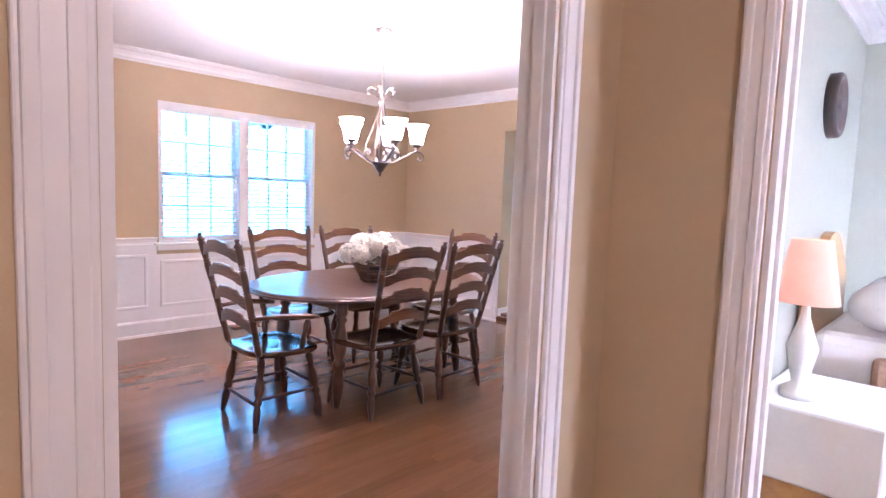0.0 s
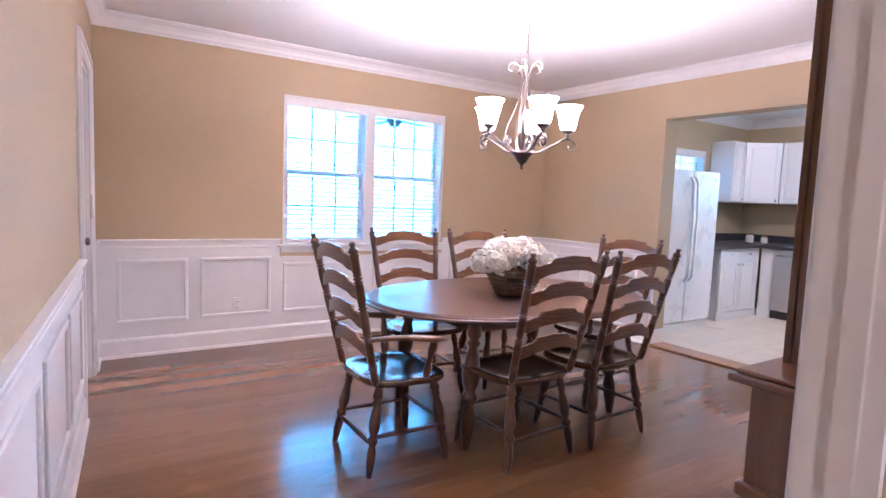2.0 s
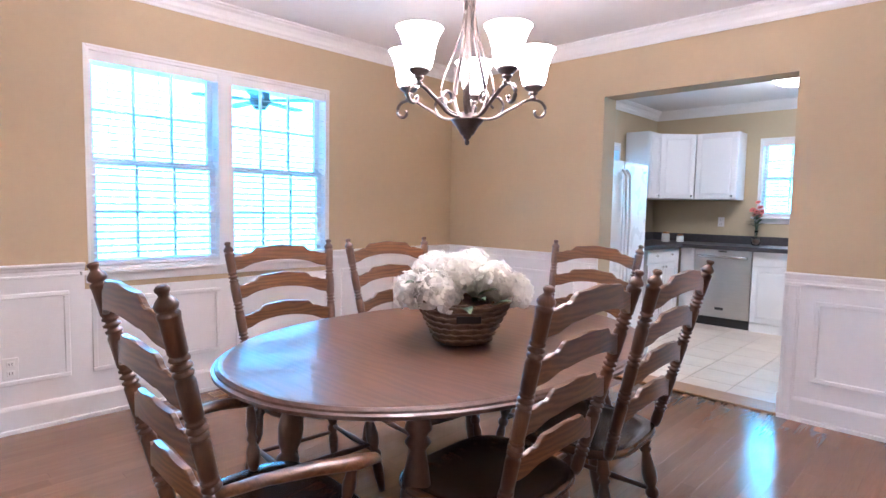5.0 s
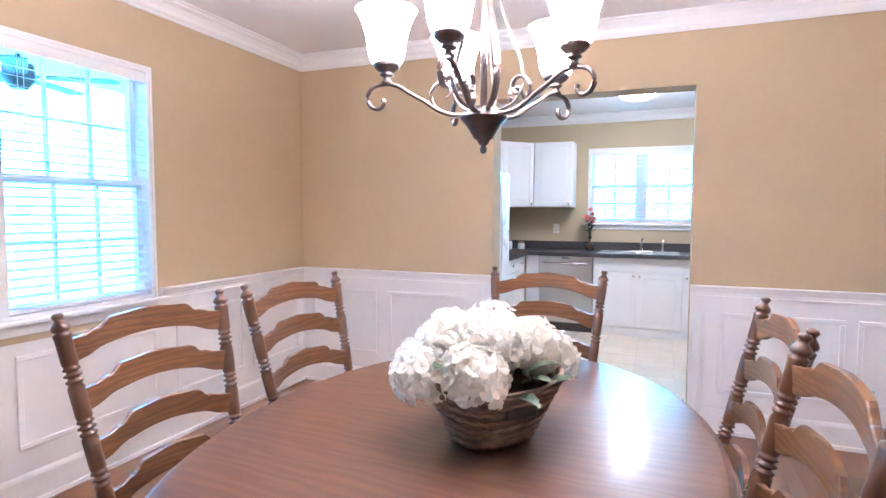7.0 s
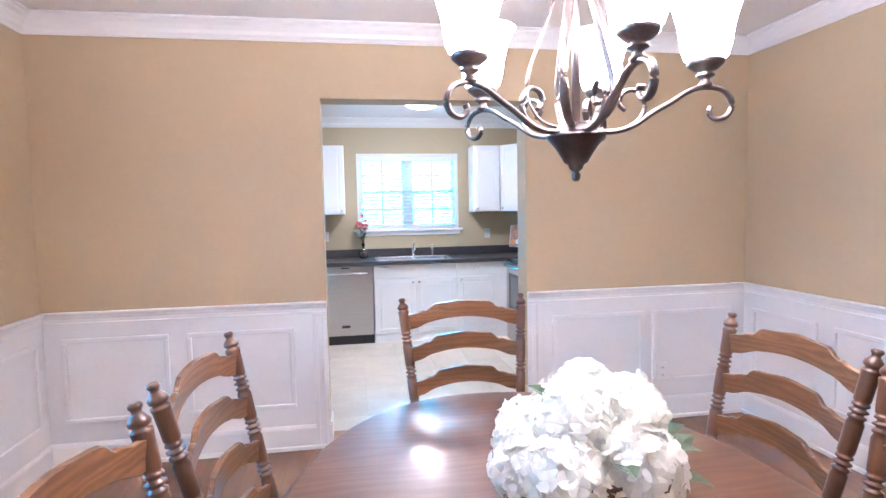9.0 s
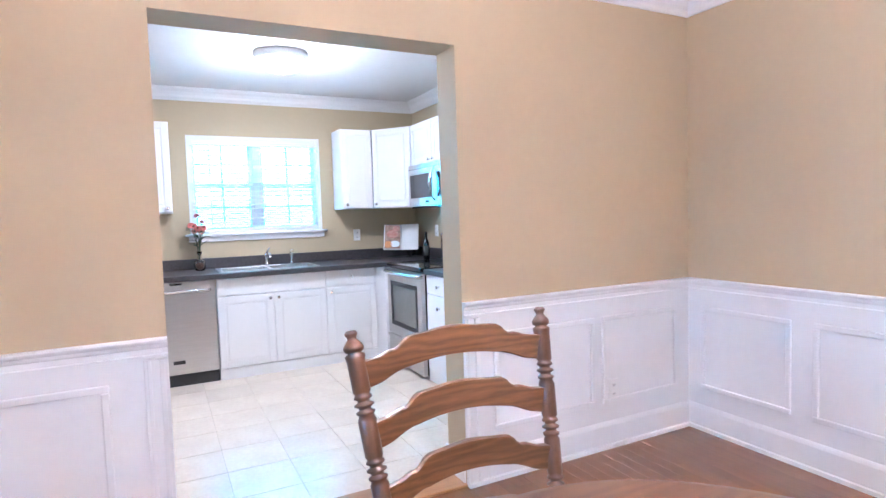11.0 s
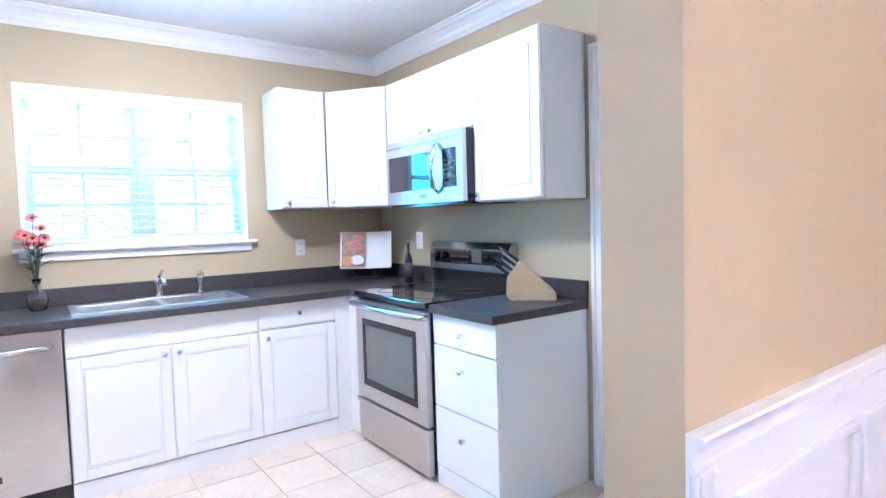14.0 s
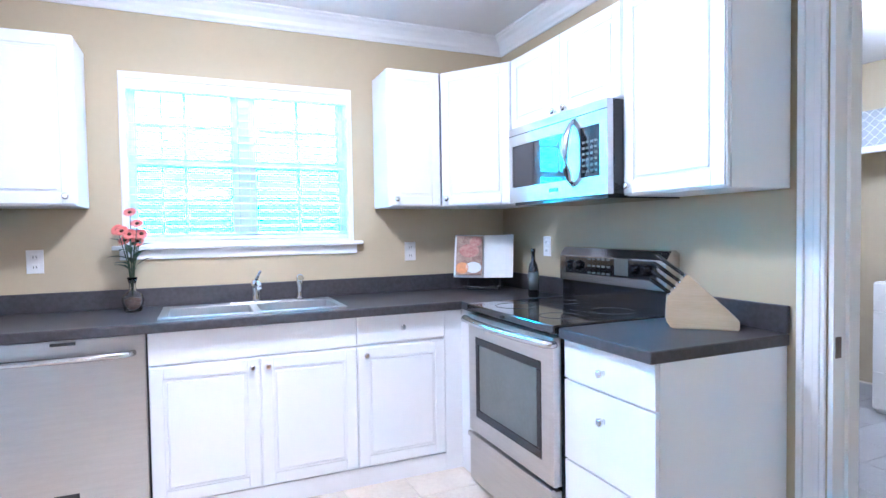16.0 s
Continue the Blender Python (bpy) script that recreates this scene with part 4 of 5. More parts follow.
for k in range(5):
    a = radians(180 + 72 * k)
    u = Vector((math.cos(a), math.sin(a), 0))

    def arm(bm):
        pts = [u * r + Vector((0, 0, z)) for r, z in [(0.03, 0.108), (0.08, 0.106), (0.12, 0.116), (0.16, 0.142), (0.20, 0.164), (0.235, 0.185), (0.27, 0.192), (0.305, 0.183), (0.322, 0.156), (0.312, 0.130), (0.290, 0.124), (0.276, 0.138), (0.280, 0.150)]]
        tube(bm, smooth_path(pts), 0.0085, 8, 0.7)
        pts = [u * r + Vector((0, 0, z)) for r, z in [(0.10, 0.108), (0.135, 0.130), (0.145, 0.165), (0.125, 0.192), (0.100, 0.188), (0.092, 0.165), (0.105, 0.150)]]
        tube(bm, smooth_path(pts), 0.0075, 8, 0.7)
    mesh("arm", arm, BRONZE, chand)
    c = u * 0.268 + Vector((0, 0, -0.022))
    mesh("cup", lambda bm: lathe(bm, c + Vector((0, 0, 0.210)), c + Vector((0, 0, 0.275)), [(0, 0.009), (0.10, 0.015), (0.16, 0.015), (0.22, 0.010), (0.34, 0.010), (0.40, 0.019), (0.46, 0.019), (0.52, 0.013), (0.60, 0.024), (0.72, 0.033), (0.78, 0.037), (1, 0.038)], 20), BRONZE, chand)

    def shade(bm):
        lathe(bm, c + Vector((0, 0, 0.268)), c + Vector((0, 0, 0.412)), [(0, 0.02), (0.0, 0.036), (0.05, 0.043), (0.2, 0.050), (0.5, 0.056), (0.75, 0.066), (0.92, 0.077), (1, 0.085), (0.985, 0.082), (0.75, 0.062), (0.5, 0.052), (0.2, 0.046), (0.08, 0.040), (0.06, 0.01)], 32)
    mesh("shade", shade, SHADE, chand, label="lit frosted glass bell shade")
    bulb("chandelier_bulb", CH + c + Vector((0, 0, 0.395)), BULB, 0.03, (1.0, 0.84, 0.72))


def chain(bm):
    z = 0.635
    k = 0
    while z < CEILING - CH.z - 0.05:
        n = 12
        tube(bm, [Vector(((0.009 if k % 2 else 0) * math.cos(b), (0 if k % 2 else 0.009) * math.cos(b), z + 0.020 + 0.020 * math.sin(b))) for b in [2 * math.pi * i / n for i in range(n + 1)]], 0.0024, 5)
        z += 0.034
        k += 1
    lathe(bm, (0.004, 0.002, 0.62), (0.004, 0.002, CEILING - CH.z), [(0, 0.0025), (1, 0.0025)], 6)
mesh("chain", chain, BRONZE, chand)
mesh("canopy", lambda bm: lathe(bm, (0, 0, CEILING - CH.z - 0.001), (0, 0, CEILING - CH.z - 0.055), [(0, 0.062), (0.15, 0.064), (0.4, 0.058), (0.6, 0.03), (0.75, 0.012), (1, 0.010)], 20), BRONZE, chand)

# ---- hutch against the south wall ----
hutch = thing("china_hutch", pose(-3.285, SOUTH, 0), "red-brown wooden hutch cabinet beside the doorway", "hutch")


def hutch_base(bm):
    box(bm, (0.02, 0.045, 0.08), (0.98, 0.262, 0.915), 0.003)
    box(bm, (0.0, 0.042, 0), (1.0, 0.28, 0.09), 0.006)
    box(bm, (0.004, 0.042, 0.63), (0.996, 0.278, 0.665), 0.008)
    for x0, x1 in ((0.04, 0.48), (0.52, 0.96)):
        box(bm, (x0, 0.262, 0.13), (x1, 0.273, 0.60), 0.004), box(bm, (x0, 0.262, 0.69), (x1, 0.273, 0.89), 0.004)


mesh("base", hutch_base, HUTCH, hutch)
mesh("base_top", boxes(((-0.025, 0.042, 0.915), (1.025, 0.30, 0.935)), ((-0.012, 0.042, 0.935), (1.012, 0.288, 0.948)), bevel=0.006), HUTCH, hutch)
mesh("upper_case", boxes(((0.155, 0.04, 0.948), (0.18, 0.24, 2.16)), ((0.915, 0.04, 0.948), (0.94, 0.24, 2.16)), ((0.18, 0.04, 0.948), (0.915, 0.055, 2.16)), ((0.18, 0.055, 1.38), (0.915, 0.235, 1.40)), ((0.18, 0.055, 1.78), (0.915, 0.235, 1.80)), ((0.125, 0.04, 2.16), (0.97, 0.275, 2.23)), ((0.15, 0.24, 0.948), (0.21, 0.258, 2.16)), ((0.885, 0.24, 0.948), (0.945, 0.258, 2.16)), bevel=0.003), HUTCH, hutch)
for x in (0.26, 0.74):
    mesh("pull", lambda bm: lathe(bm, (x, 0.272, 0.79), (x, 0.30, 0.79), [(0, 0.012), (0.4, 0.007), (0.6, 0.016), (1, 0.010)]), BRONZE, hutch)


def outlet(m, label="white electrical outlet on the wall", switch=False):
    o = thing("wall_outlet" if not switch else "wall_switch", m, label, "outlet" if not switch else "switch")
    mesh("plate", boxes(((-0.036, -0.006, -0.058), (0.036, 0, 0.058)), bevel=0.002), PLASTIC, o)
    mesh("socket", boxes(((-0.017, -0.009, 0.010), (0.017, -0.005, 0.040)), ((-0.017, -0.009, -0.040), (0.017, -0.005, -0.010)), bevel=0.002), PLASTIC, o)
    tagged(mesh("slot", boxes(((-0.008, -0.0095, 0.018), (-0.005, -0.0085, 0.030)), ((0.005, -0.0095, 0.018), (0.008, -0.0085, 0.030)), ((-0.008, -0.0095, -0.032), (-0.005, -0.0085, -0.020)), ((0.005, -0.0095, -0.032), (0.008, -0.0085, -0.020))), BLACK_MATT, o), kind="stuff")


outlet(pose(-3.47, NORTH - 0.008, 0.36))
outlet(pose(-0.008, -0.96, 0.33, 0, 0, -90))
outlet(pose(KE, 1.42, 1.17, 0, 0, -90))
outlet(pose(KE, -0.545, 1.165, 0, 0, -90))
outlet(pose(2.72, KS, 1.19, 0, 0, 180))
outlet(pose(-4.555, 1.2, 1.22, 0, 0, 94.6), "white light switch plate on the wall", True)
vent = thing("floor_vent", pose(-2.3, 2.72, 0.012), "honey wood floor vent grille beside the wall", "floor vent")
mesh("grille", boxes(*[((-0.15, -0.05, 0), (0.15, -0.04, 0.006)), ((-0.15, 0.04, 0), (0.15, 0.05, 0.006))] + [((-0.15 + 0.02 * i, -0.04, 0), (-0.142 + 0.02 * i, 0.04, 0.005)) for i in range(15)]), OAK_TRIM, vent)


# ---- kitchen ----
def raised_door(w, h):
    """A door front with a raised panel; front at y = 0, facing -y."""
    def fill(bm):
        box(bm, (0.0015, 0, 0.0015), (w - 0.0015, 0.016, h - 0.0015), 0.002)
        s = 0.058
        if w > 0.2 and h > 0.32:
            for a, b in (((0.006, 0.006), (s, h - 0.006)), ((w - s, 0.006), (w - 0.006, h - 0.006)), ((s, 0.006), (w - s, s)), ((s, h - s), (w - s, h - 0.006))):
                box(bm, (a[0], -0.007, a[1]), (b[0], 0.001, b[1]), 0.003)
            box(bm, (s + 0.012, -0.006, s + 0.012), (w - s - 0.012, 0.001, h - s - 0.012), 0.006)
    return fill


def knob(parent, x, z, y=0.0):
    mesh("knob", lambda bm: lathe(bm, (x, y, z), (x, y - 0.028, z), [(0, 0.009), (0.15, 0.006), (0.45, 0.006), (0.6, 0.014), (0.85, 0.015), (1, 0.008)], 12), CHROME, parent, label="chrome knob")


def cabinet(name, m, w, z0, z1, depth, fronts, label, toe=False, well=0.0):
    """fronts: (x, z, width, height, knob x, knob z); the fronts face -y."""
    c = thing(name, m, label, "cabinet")
    if toe:
        mesh("body", boxes(((0, 0.018, 0.0), (w, depth, z1 - well)), *([((0, 0.018, z1 - well), (w, 0.036, z1))] if well else []), ((0.0, 0.004, 0.0), (w, 0.018, 0.095))), CABINET, c)
    else:
        mesh("body", boxes(((0, 0.017, z0), (w, depth, z1)), bevel=0.0015), CABINET, c)
    for x, z, fw, fh, kx, kz in fronts:
        leaf = mesh("door" if fh > 0.32 else "drawer_front", raised_door(fw, fh), CABINET, c, pose(x, 0, z))
        if kx is not None:
            knob(leaf, kx - x, kz - z, -0.006)
    return c


EASTRUN = lambda y: pose(2.65, y, 0, 0, 0, -90)
SOUTHRUN = lambda x, y=-0.61: pose(x, y, 0, 0, 0, 180)
cabinet("base_cabinet", EASTRUN(0.893), 0.928, 0, 0.872, 0.58, [(0, 0.72, 0.928, 0.15, None, 0), (0, 0.10, 0.464, 0.615, 0.43, 0.672), (0.464, 0.10, 0.464, 0.615, 0.50, 0.672)], "white sink base cabinet with two raised-panel doors", True, 0.14)
cabinet("base_cabinet", EASTRUN(-0.035), 0.48, 0, 0.872, 0.58, [(0, 0.725, 0.48, 0.145, 0.24, 0.80), (0, 0.10, 0.48, 0.615, 0.045, 0.672)], "white base cabinet with one drawer and door", True)
corner = thing("corner_filler", pose(2.65, -0.516, 0), "white filler panels in the cabinet corner", "cabinet")
mesh("panel", boxes(((0.004, -0.10, 0), (0.02, 0, 0.872)), ((-0.172, -0.12, 0), (0.02, -0.1, 0.872)), ((0.02, -0.68, 0), (0.58, 0, 0.86))), CABINET, corner)
cabinet("base_cabinet", EASTRUN(1.66), 0.15, 0, 0.872, 0.58, [], "white narrow filler cabinet beside the dishwasher", True)
cabinet("base_cabinet", pose(1.75, 1.66, 0), 0.895, 0, 0.872, 0.58, [(0, 0.725, 0.40, 0.145, 0.20, 0.80), (0.40, 0.725, 0.40, 0.145, 0.60, 0.80), (0, 0.10, 0.40, 0.615, 0.36, 0.672), (0.40, 0.10, 0.40, 0.615, 0.44, 0.672)], "white base cabinet with two drawers and doors", True)
cabinet("base_cabinet", SOUTHRUN(1.708), 0.475, 0, 0.872, 0.60, [(0, 0.72, 0.475, 0.15, 0.2375, 0.79), (0, 0.408, 0.475, 0.308, 0.2375, 0.62), (0, 0.10, 0.475, 0.304, 0.2375, 0.29)], "white drawer cabinet with three drawers", True)
cabinet("wall_cabinet", pose(2.93, -0.312, 0, 0, 0, -90), 0.315, 1.432, 2.207, 0.30, [(0, 1.434, 0.315, 0.771, 0.04, 1.475)], "white wall cabinet with a raised-panel door")
cabinet("wall_cabinet", pose(2.93, 1.64, 0, 0, 0, -90), 0.46, 1.432, 2.207, 0.30, [(0, 1.434, 0.46, 0.771, 0.42, 1.475)], "white wall cabinet with a raised-panel door")
cabinet("wall_cabinet", pose(2.35, 1.95, 0), 0.28, 1.432, 2.207, 0.30, [(0, 1.434, 0.28, 0.771, 0.24, 1.475)], "white wall cabinet with a raised-panel door")
cabinet("wall_cabinet", SOUTHRUN(1.70, -0.90), 0.482, 1.42, 2.207, 0.30, [(0, 1.422, 0.482, 0.783, 0.035, 1.46)], "white wall cabinet beside the microwave")
cabinet("wall_cabinet", SOUTHRUN(2.575, -0.90), 0.873, 1.815, 2.207, 0.30, [(0.0, 1.817, 0.455, 0.388, 0.415, 1.85), (0.455, 1.817, 0.416, 0.388, 0.50, 1.85)], "white short wall cabinet above the microwave")


def corner_cabinet(p, q, back, knob_left, label):
    """A wall cabinet set across a corner, its door from p to q as seen from the room."""
    p, q = Vector((*p, 0)), Vector((*q, 0))
    d = q - p
    m = Matrix.Translation(p) @ Matrix.Rotation(math.atan2(d.y, d.x), 4, "Z")
    c = thing("corner_cabinet", m, label, "cabinet")
    inv = m.inverted()
    outline = [inv @ Vector((*v, 0)) for v in back]

    def body(bm):
        prism(bm, [(0.002, 0.017), (d.length - 0.002, 0.017)] + [(v.x, v.y) for v in outline], 1.432, 2.207)
    mesh("body", body, CABINET, c)
    leaf = mesh("door", raised_door(d.length, 0.771), CABINET, c, pose(0, 0, 1.434))
    knob(leaf, 0.045 if knob_left else d.length - 0.045, 0.041, -0.006)


corner_cabinet((2.93, -0.632), (2.58, -0.897), [(2.58, -1.21), (3.24, -1.21), (3.24, -0.632)], True, "white corner wall cabinet with a raised-panel door")
corner_cabinet((2.634, 1.947), (2.93, 1.645), [(3.24, 1.645), (3.24, 2.26), (2.634, 2.26)], False, "white corner wall cabinet with a raised-panel door")

counter = thing("counter_top", pose(2.6, 0, 0.873), "charcoal laminate counter with a low backsplash", "counter top")


def slab(bm):
    z0, z1 = 0.0, 0.041
    for a, b in (((0.015, 0.85, z0), (0.645, 2.265, z1)), ((0.015, -1.215, z0), (0.645, 0.0, z1)), ((0.015, 0.0, z0), (0.115, 0.85, z1)), ((0.53, 0.0, z0), (0.645, 0.85, z1)), ((-0.122, -1.215, z0), (0.015, -0.60, z1)), ((-1.20, 1.635, z0), (0.015, 2.265, z1))):
        box(bm, a, b)
mesh("slab", slab, COUNTER, counter)
mesh("front_edge", boxes(((0.004, -0.60, -0.002), (0.016, 1.635, 0.040)), ((-1.2, 1.622, -0.002), (0.004, 1.636, 0.040)), bevel=0.005), COUNTER, counter)
mesh("backsplash", boxes(((0.63, -1.215, 0.042), (0.648, 2.265, 0.14)), ((-0.122, -1.215, 0.042), (0.63, -1.197, 0.14)), ((-1.2, 2.247, 0.042), (0.63, 2.265, 0.14)), bevel=0.003), COUNTER, counter)
counter2 = thing("counter_top", pose(1.225, -1.215, 0.873), "charcoal laminate counter beside the range", "counter top")
mesh("slab", boxes(((0.0, 0, 0), (0.483, 0.63, 0.041)), bevel=0.005), COUNTER, counter2)
mesh("backsplash", boxes(((0.0, 0, 0.042), (0.483, 0.018, 0.14)), bevel=0.003), COUNTER, counter2)

# sink
sink = thing("kitchen_sink", pose(2.925, 0.425, 0.914), "double-bowl stainless steel sink set in the counter", "sink")


def sink_rim(bm):
    X, Y, b0, b1 = 0.225, 0.43, 0.035, 0.10
    for a, b in (((-X, -Y, 0), (-X + b0, Y, 0.006)), ((X - b1, -Y, 0), (X, Y, 0.006)), ((-X + b0, -Y, 0), (X - b1, -Y + b0, 0.006)), ((-X + b0, Y - b0, 0), (X - b1, Y, 0.006)), ((-X + b0, -0.018, 0), (X - b1, 0.018, 0.006))):
        box(bm, a, b, 0.002)
mesh("rim", sink_rim, SINK_STEEL, sink)
for y0, y1 in ((-0.395, -0.018), (0.018, 0.395)):
    def bowl_fill(bm):
        x0, x1, t = -0.19, 0.125, 0.002
        box(bm, (x0, y0, -0.16), (x1, y1, -0.157))
        box(bm, (x0, y0, -0.157), (x0 + t, y1, 0.001)), box(bm, (x1 - t, y0, -0.157), (x1, y1, 0.001))
        box(bm, (x0 + t, y0, -0.157), (x1 - t, y0 + t, 0.001)), box(bm, (x0 + t, y1 - t, -0.157), (x1 - t, y1, 0.001))
        lathe(bm, (-0.03, (y0 + y1) / 2, -0.157), (-0.03, (y0 + y1) / 2, -0.153), [(0, 0.045), (0.6, 0.045), (1, 0.03)], 16)
    mesh("bowl", bowl_fill, SINK_STEEL, sink)
tap = thing("kitchen_faucet", pose(3.10, 0.40, 0.921), "chrome single-lever kitchen faucet", "faucet")
mesh("base_plate", boxes(((-0.028, -0.13, 0), (0.028, 0.13, 0.010)), bevel=0.004), CHROME, tap)
mesh("body", lambda bm: lathe(bm, (0, 0, 0.008), (0, 0, 0.12), [(0, 0.026), (0.1, 0.023), (0.6, 0.022), (0.85, 0.025), (1, 0.016)], 16), CHROME, tap)
mesh("spout", lambda bm: tube(bm, [(0, 0, 0.075), (-0.06, 0, 0.105), (-0.13, 0, 0.118), (-0.18, 0, 0.112), (-0.195, 0, 0.092)], 0.012, 10), CHROME, tap)
mesh("lever", lambda bm: tube(bm, [(0, 0, 0.115), (-0.02, -0.01, 0.145), (-0.05, -0.02, 0.17)], 0.010, 8, 0.6, [1, 0.9, 0.7]), CHROME, tap)
spray = thing("sink_sprayer", pose(3.10, 0.17, 0.921), "chrome side sprayer beside the faucet", "sprayer")
mesh("body", lambda bm: lathe(bm, (0, 0, 0), (-0.015, 0, 0.11), [(0, 0.022), (0.1, 0.020), (0.15, 0.012), (0.6, 0.014), (0.8, 0.018), (1, 0.012)], 12), CHROME, spray)
mesh("head", lambda bm: lathe(bm, (0.01, 0, 0.12), (-0.045, 0, 0.125), [(0, 0.012), (0.3, 0.017), (0.9, 0.020), (1, 0.016)], 12), CHROME, spray)

# dishwasher
dw = thing("dishwasher", EASTRUN(1.505), "stainless steel dishwasher with a bowed handle", "dishwasher")
mesh("body", boxes(((0.004, 0.03, 0.09), (0.606, 0.57, 0.868))), BLACK_MATT, dw)
mesh("door_panel", boxes(((0.006, -0.006, 0.105), (0.604, 0.03, 0.866)), bevel=0.004), STEEL, dw)
mesh("kick_plate", boxes(((0.004, 0.022, 0.0), (0.606, 0.05, 0.095))), BLACK_MATT, dw, label="black kick plate")
mesh("handle", lambda bm: tube(bm, [(0.05, -0.004, 0.79), (0.07, -0.035, 0.79), (0.18, -0.048, 0.79), (0.305, -0.052, 0.79), (0.43, -0.048, 0.79), (0.54, -0.035, 0.79), (0.56, -0.004, 0.79)], 0.014, 10), STEEL_H, dw)
mesh("badge", boxes(((0.255, -0.009, 0.19), (0.345, -0.005, 0.22)), bevel=0.001), BLACK_MATT, dw)
mesh("display", boxes(((0.26, -0.008, 0.842), (0.35, -0.005, 0.856))), BLACK_GLASS, dw)

# range
rg = thing("range", pose(2.474, -0.575, 0, 0, 0, 180), "stainless steel range with black glass cooktop", "range")
mesh("body", boxes(((0.002, 0.03, 0.03), (0.760, 0.62, 0.885))), BLACK, rg)
mesh("cooktop", boxes(((0.0, -0.01, 0.888), (0.762, 0.60, 0.922)), bevel=0.006), BLACK_GLASS, rg, label="black glass cooktop")


def burners(bm):
    for x, yy, r in ((0.20, 0.16, 0.10), (0.56, 0.16, 0.085), (0.20, 0.44, 0.08), (0.56, 0.44, 0.10)):
        tube(bm, [(x + r * math.cos(a), yy + r * math.sin(a), 0.9225) for a in [2 * math.pi * i / 32 for i in range(33)]], 0.0012, 4)
tagged(mesh("burner_ring", burners, OVEN_GLASS, rg), kind="stuff")


def oven_door(bm):
    for a, b in (((0.010, 0.285), (0.752, 0.365)), ((0.010, 0.765), (0.752, 0.872)), ((0.010, 0.365), (0.085, 0.765)), ((0.668, 0.365), (0.752, 0.765))):
        box(bm, (a[0], -0.006, a[1]), (b[0], 0.03, b[1]))
mesh("oven_door", oven_door, STEEL, rg)


def window_frame(bm):
    for a, b in (((0.085, 0.365), (0.668, 0.405)), ((0.085, 0.728), (0.668, 0.765)), ((0.085, 0.405), (0.12, 0.728)), ((0.633, 0.405), (0.668, 0.728))):
        box(bm, (a[0], -0.008, a[1]), (b[0], 0.02, b[1]), 0.003)
mesh("window_frame", window_frame, BLACK, rg)
mesh("oven_window", boxes(((0.12, -0.004, 0.405), (0.633, 0.02, 0.728))), OVEN_GLASS, rg, label="smoked glass oven window")
mesh("handle", lambda bm: tube(bm, smooth_path([(0.015, 0.0, 0.846), (0.025, -0.035, 0.850), (0.2, -0.056, 0.850), (0.381, -0.062, 0.850), (0.56, -0.056, 0.850), (0.737, -0.035, 0.850), (0.747, 0.0, 0.846)]), 0.020, 10, 0.8), STEEL_H, rg)
mesh("storage_drawer", boxes(((0.010, -0.006, 0.03), (0.752, 0.03, 0.268)), ((0.010, -0.020, 0.252), (0.752, 0.0, 0.276)), bevel=0.003), STEEL, rg)
mesh("back_guard", boxes(((0.0, 0.575, 0.90), (0.762, 0.632, 1.04)), bevel=0.004), BLACK, rg)


def console(bm):
    prism(bm, [(0.0, 1.02), (0.0, 1.15), (0.03, 1.19), (0.05, 1.195), (0.075, 1.18), (0.075, 1.02)], 0, 0.762)
    for v in bm.verts:
        v.co = Vector((v.co.z, 0.635 - v.co.x - 0.0, v.co.y))
    for v in bm.verts:
        v.co.y = 0.635 - 0.075 + (0.635 - v.co.y)
mesh("console", console, STEEL_H, rg)
mesh("control_panel", boxes(((0.06, 0.552, 1.060), (0.702, 0.561, 1.146)), bevel=0.003), BLACK_GLASS, rg)
for x in (0.10, 0.175, 0.585, 0.66):
    mesh("dial", lambda bm: lathe(bm, (x, 0.553, 1.105), (x, 0.525, 1.105), [(0, 0.026), (0.3, 0.024), (0.9, 0.019), (1, 0.016)], 16), BLACK, rg)
tagged(mesh("button_row", boxes(*[((0.25 + 0.036 * i, 0.549, 1.065 + 0.035 * j), (0.272 + 0.036 * i, 0.553, 1.075 + 0.035 * j)) for i in range(5) for j in range(3)]), OVEN_GLASS, rg), kind="stuff")
mesh("display", boxes(((0.45, 0.549, 1.07), (0.54, 0.553, 1.15))), OVEN_GLASS, rg)

# microwave
mw = thing("microwave", pose(2.452, -0.81, 1.43, 0, 0, 180), "stainless over-the-range microwave with a bowed handle", "microwave")
mesh("body", boxes(((0, 0.03, 0), (0.76, 0.40, 0.375)), ((0.02, 0.02, -0.016), (0.74, 0.40, 0.0))), BLACK, mw)


def mw_face(bm):
    for a, b in (((0, 0.0), (0.76, 0.075)), ((0, 0.285), (0.76, 0.375)), ((0, 0.075), (0.03, 0.285)), ((0.50, 0.075), (0.585, 0.285)), ((0.715, 0.075), (0.76, 0.285))):
        box(bm, (a[0], 0, a[1]), (b[0], 0.032, b[1]))
mesh("face", mw_face, STEEL, mw)
mesh("vent_line", boxes(((0.0, -0.001, 0.335), (0.76, 0.001, 0.338))), BLACK, mw)
mesh("door_glass", boxes(((0.03, 0.004, 0.075), (0.50, 0.03, 0.285)), bevel=0.002), BLACK_GLASS, mw, label="black glass door window")
mesh("keypad", boxes(((0.585, 0.004, 0.075), (0.715, 0.03, 0.285)), bevel=0.002), BLACK_GLASS, mw)
tagged(mesh("button_row", boxes(*[((0.60 + 0.027 * i, 0.001, 0.095 + 0.024 * j), (0.617 + 0.027 * i, 0.005, 0.105 + 0.024 * j)) for i in range(4) for j in range(6)]), OVEN_GLASS, mw), kind="stuff")
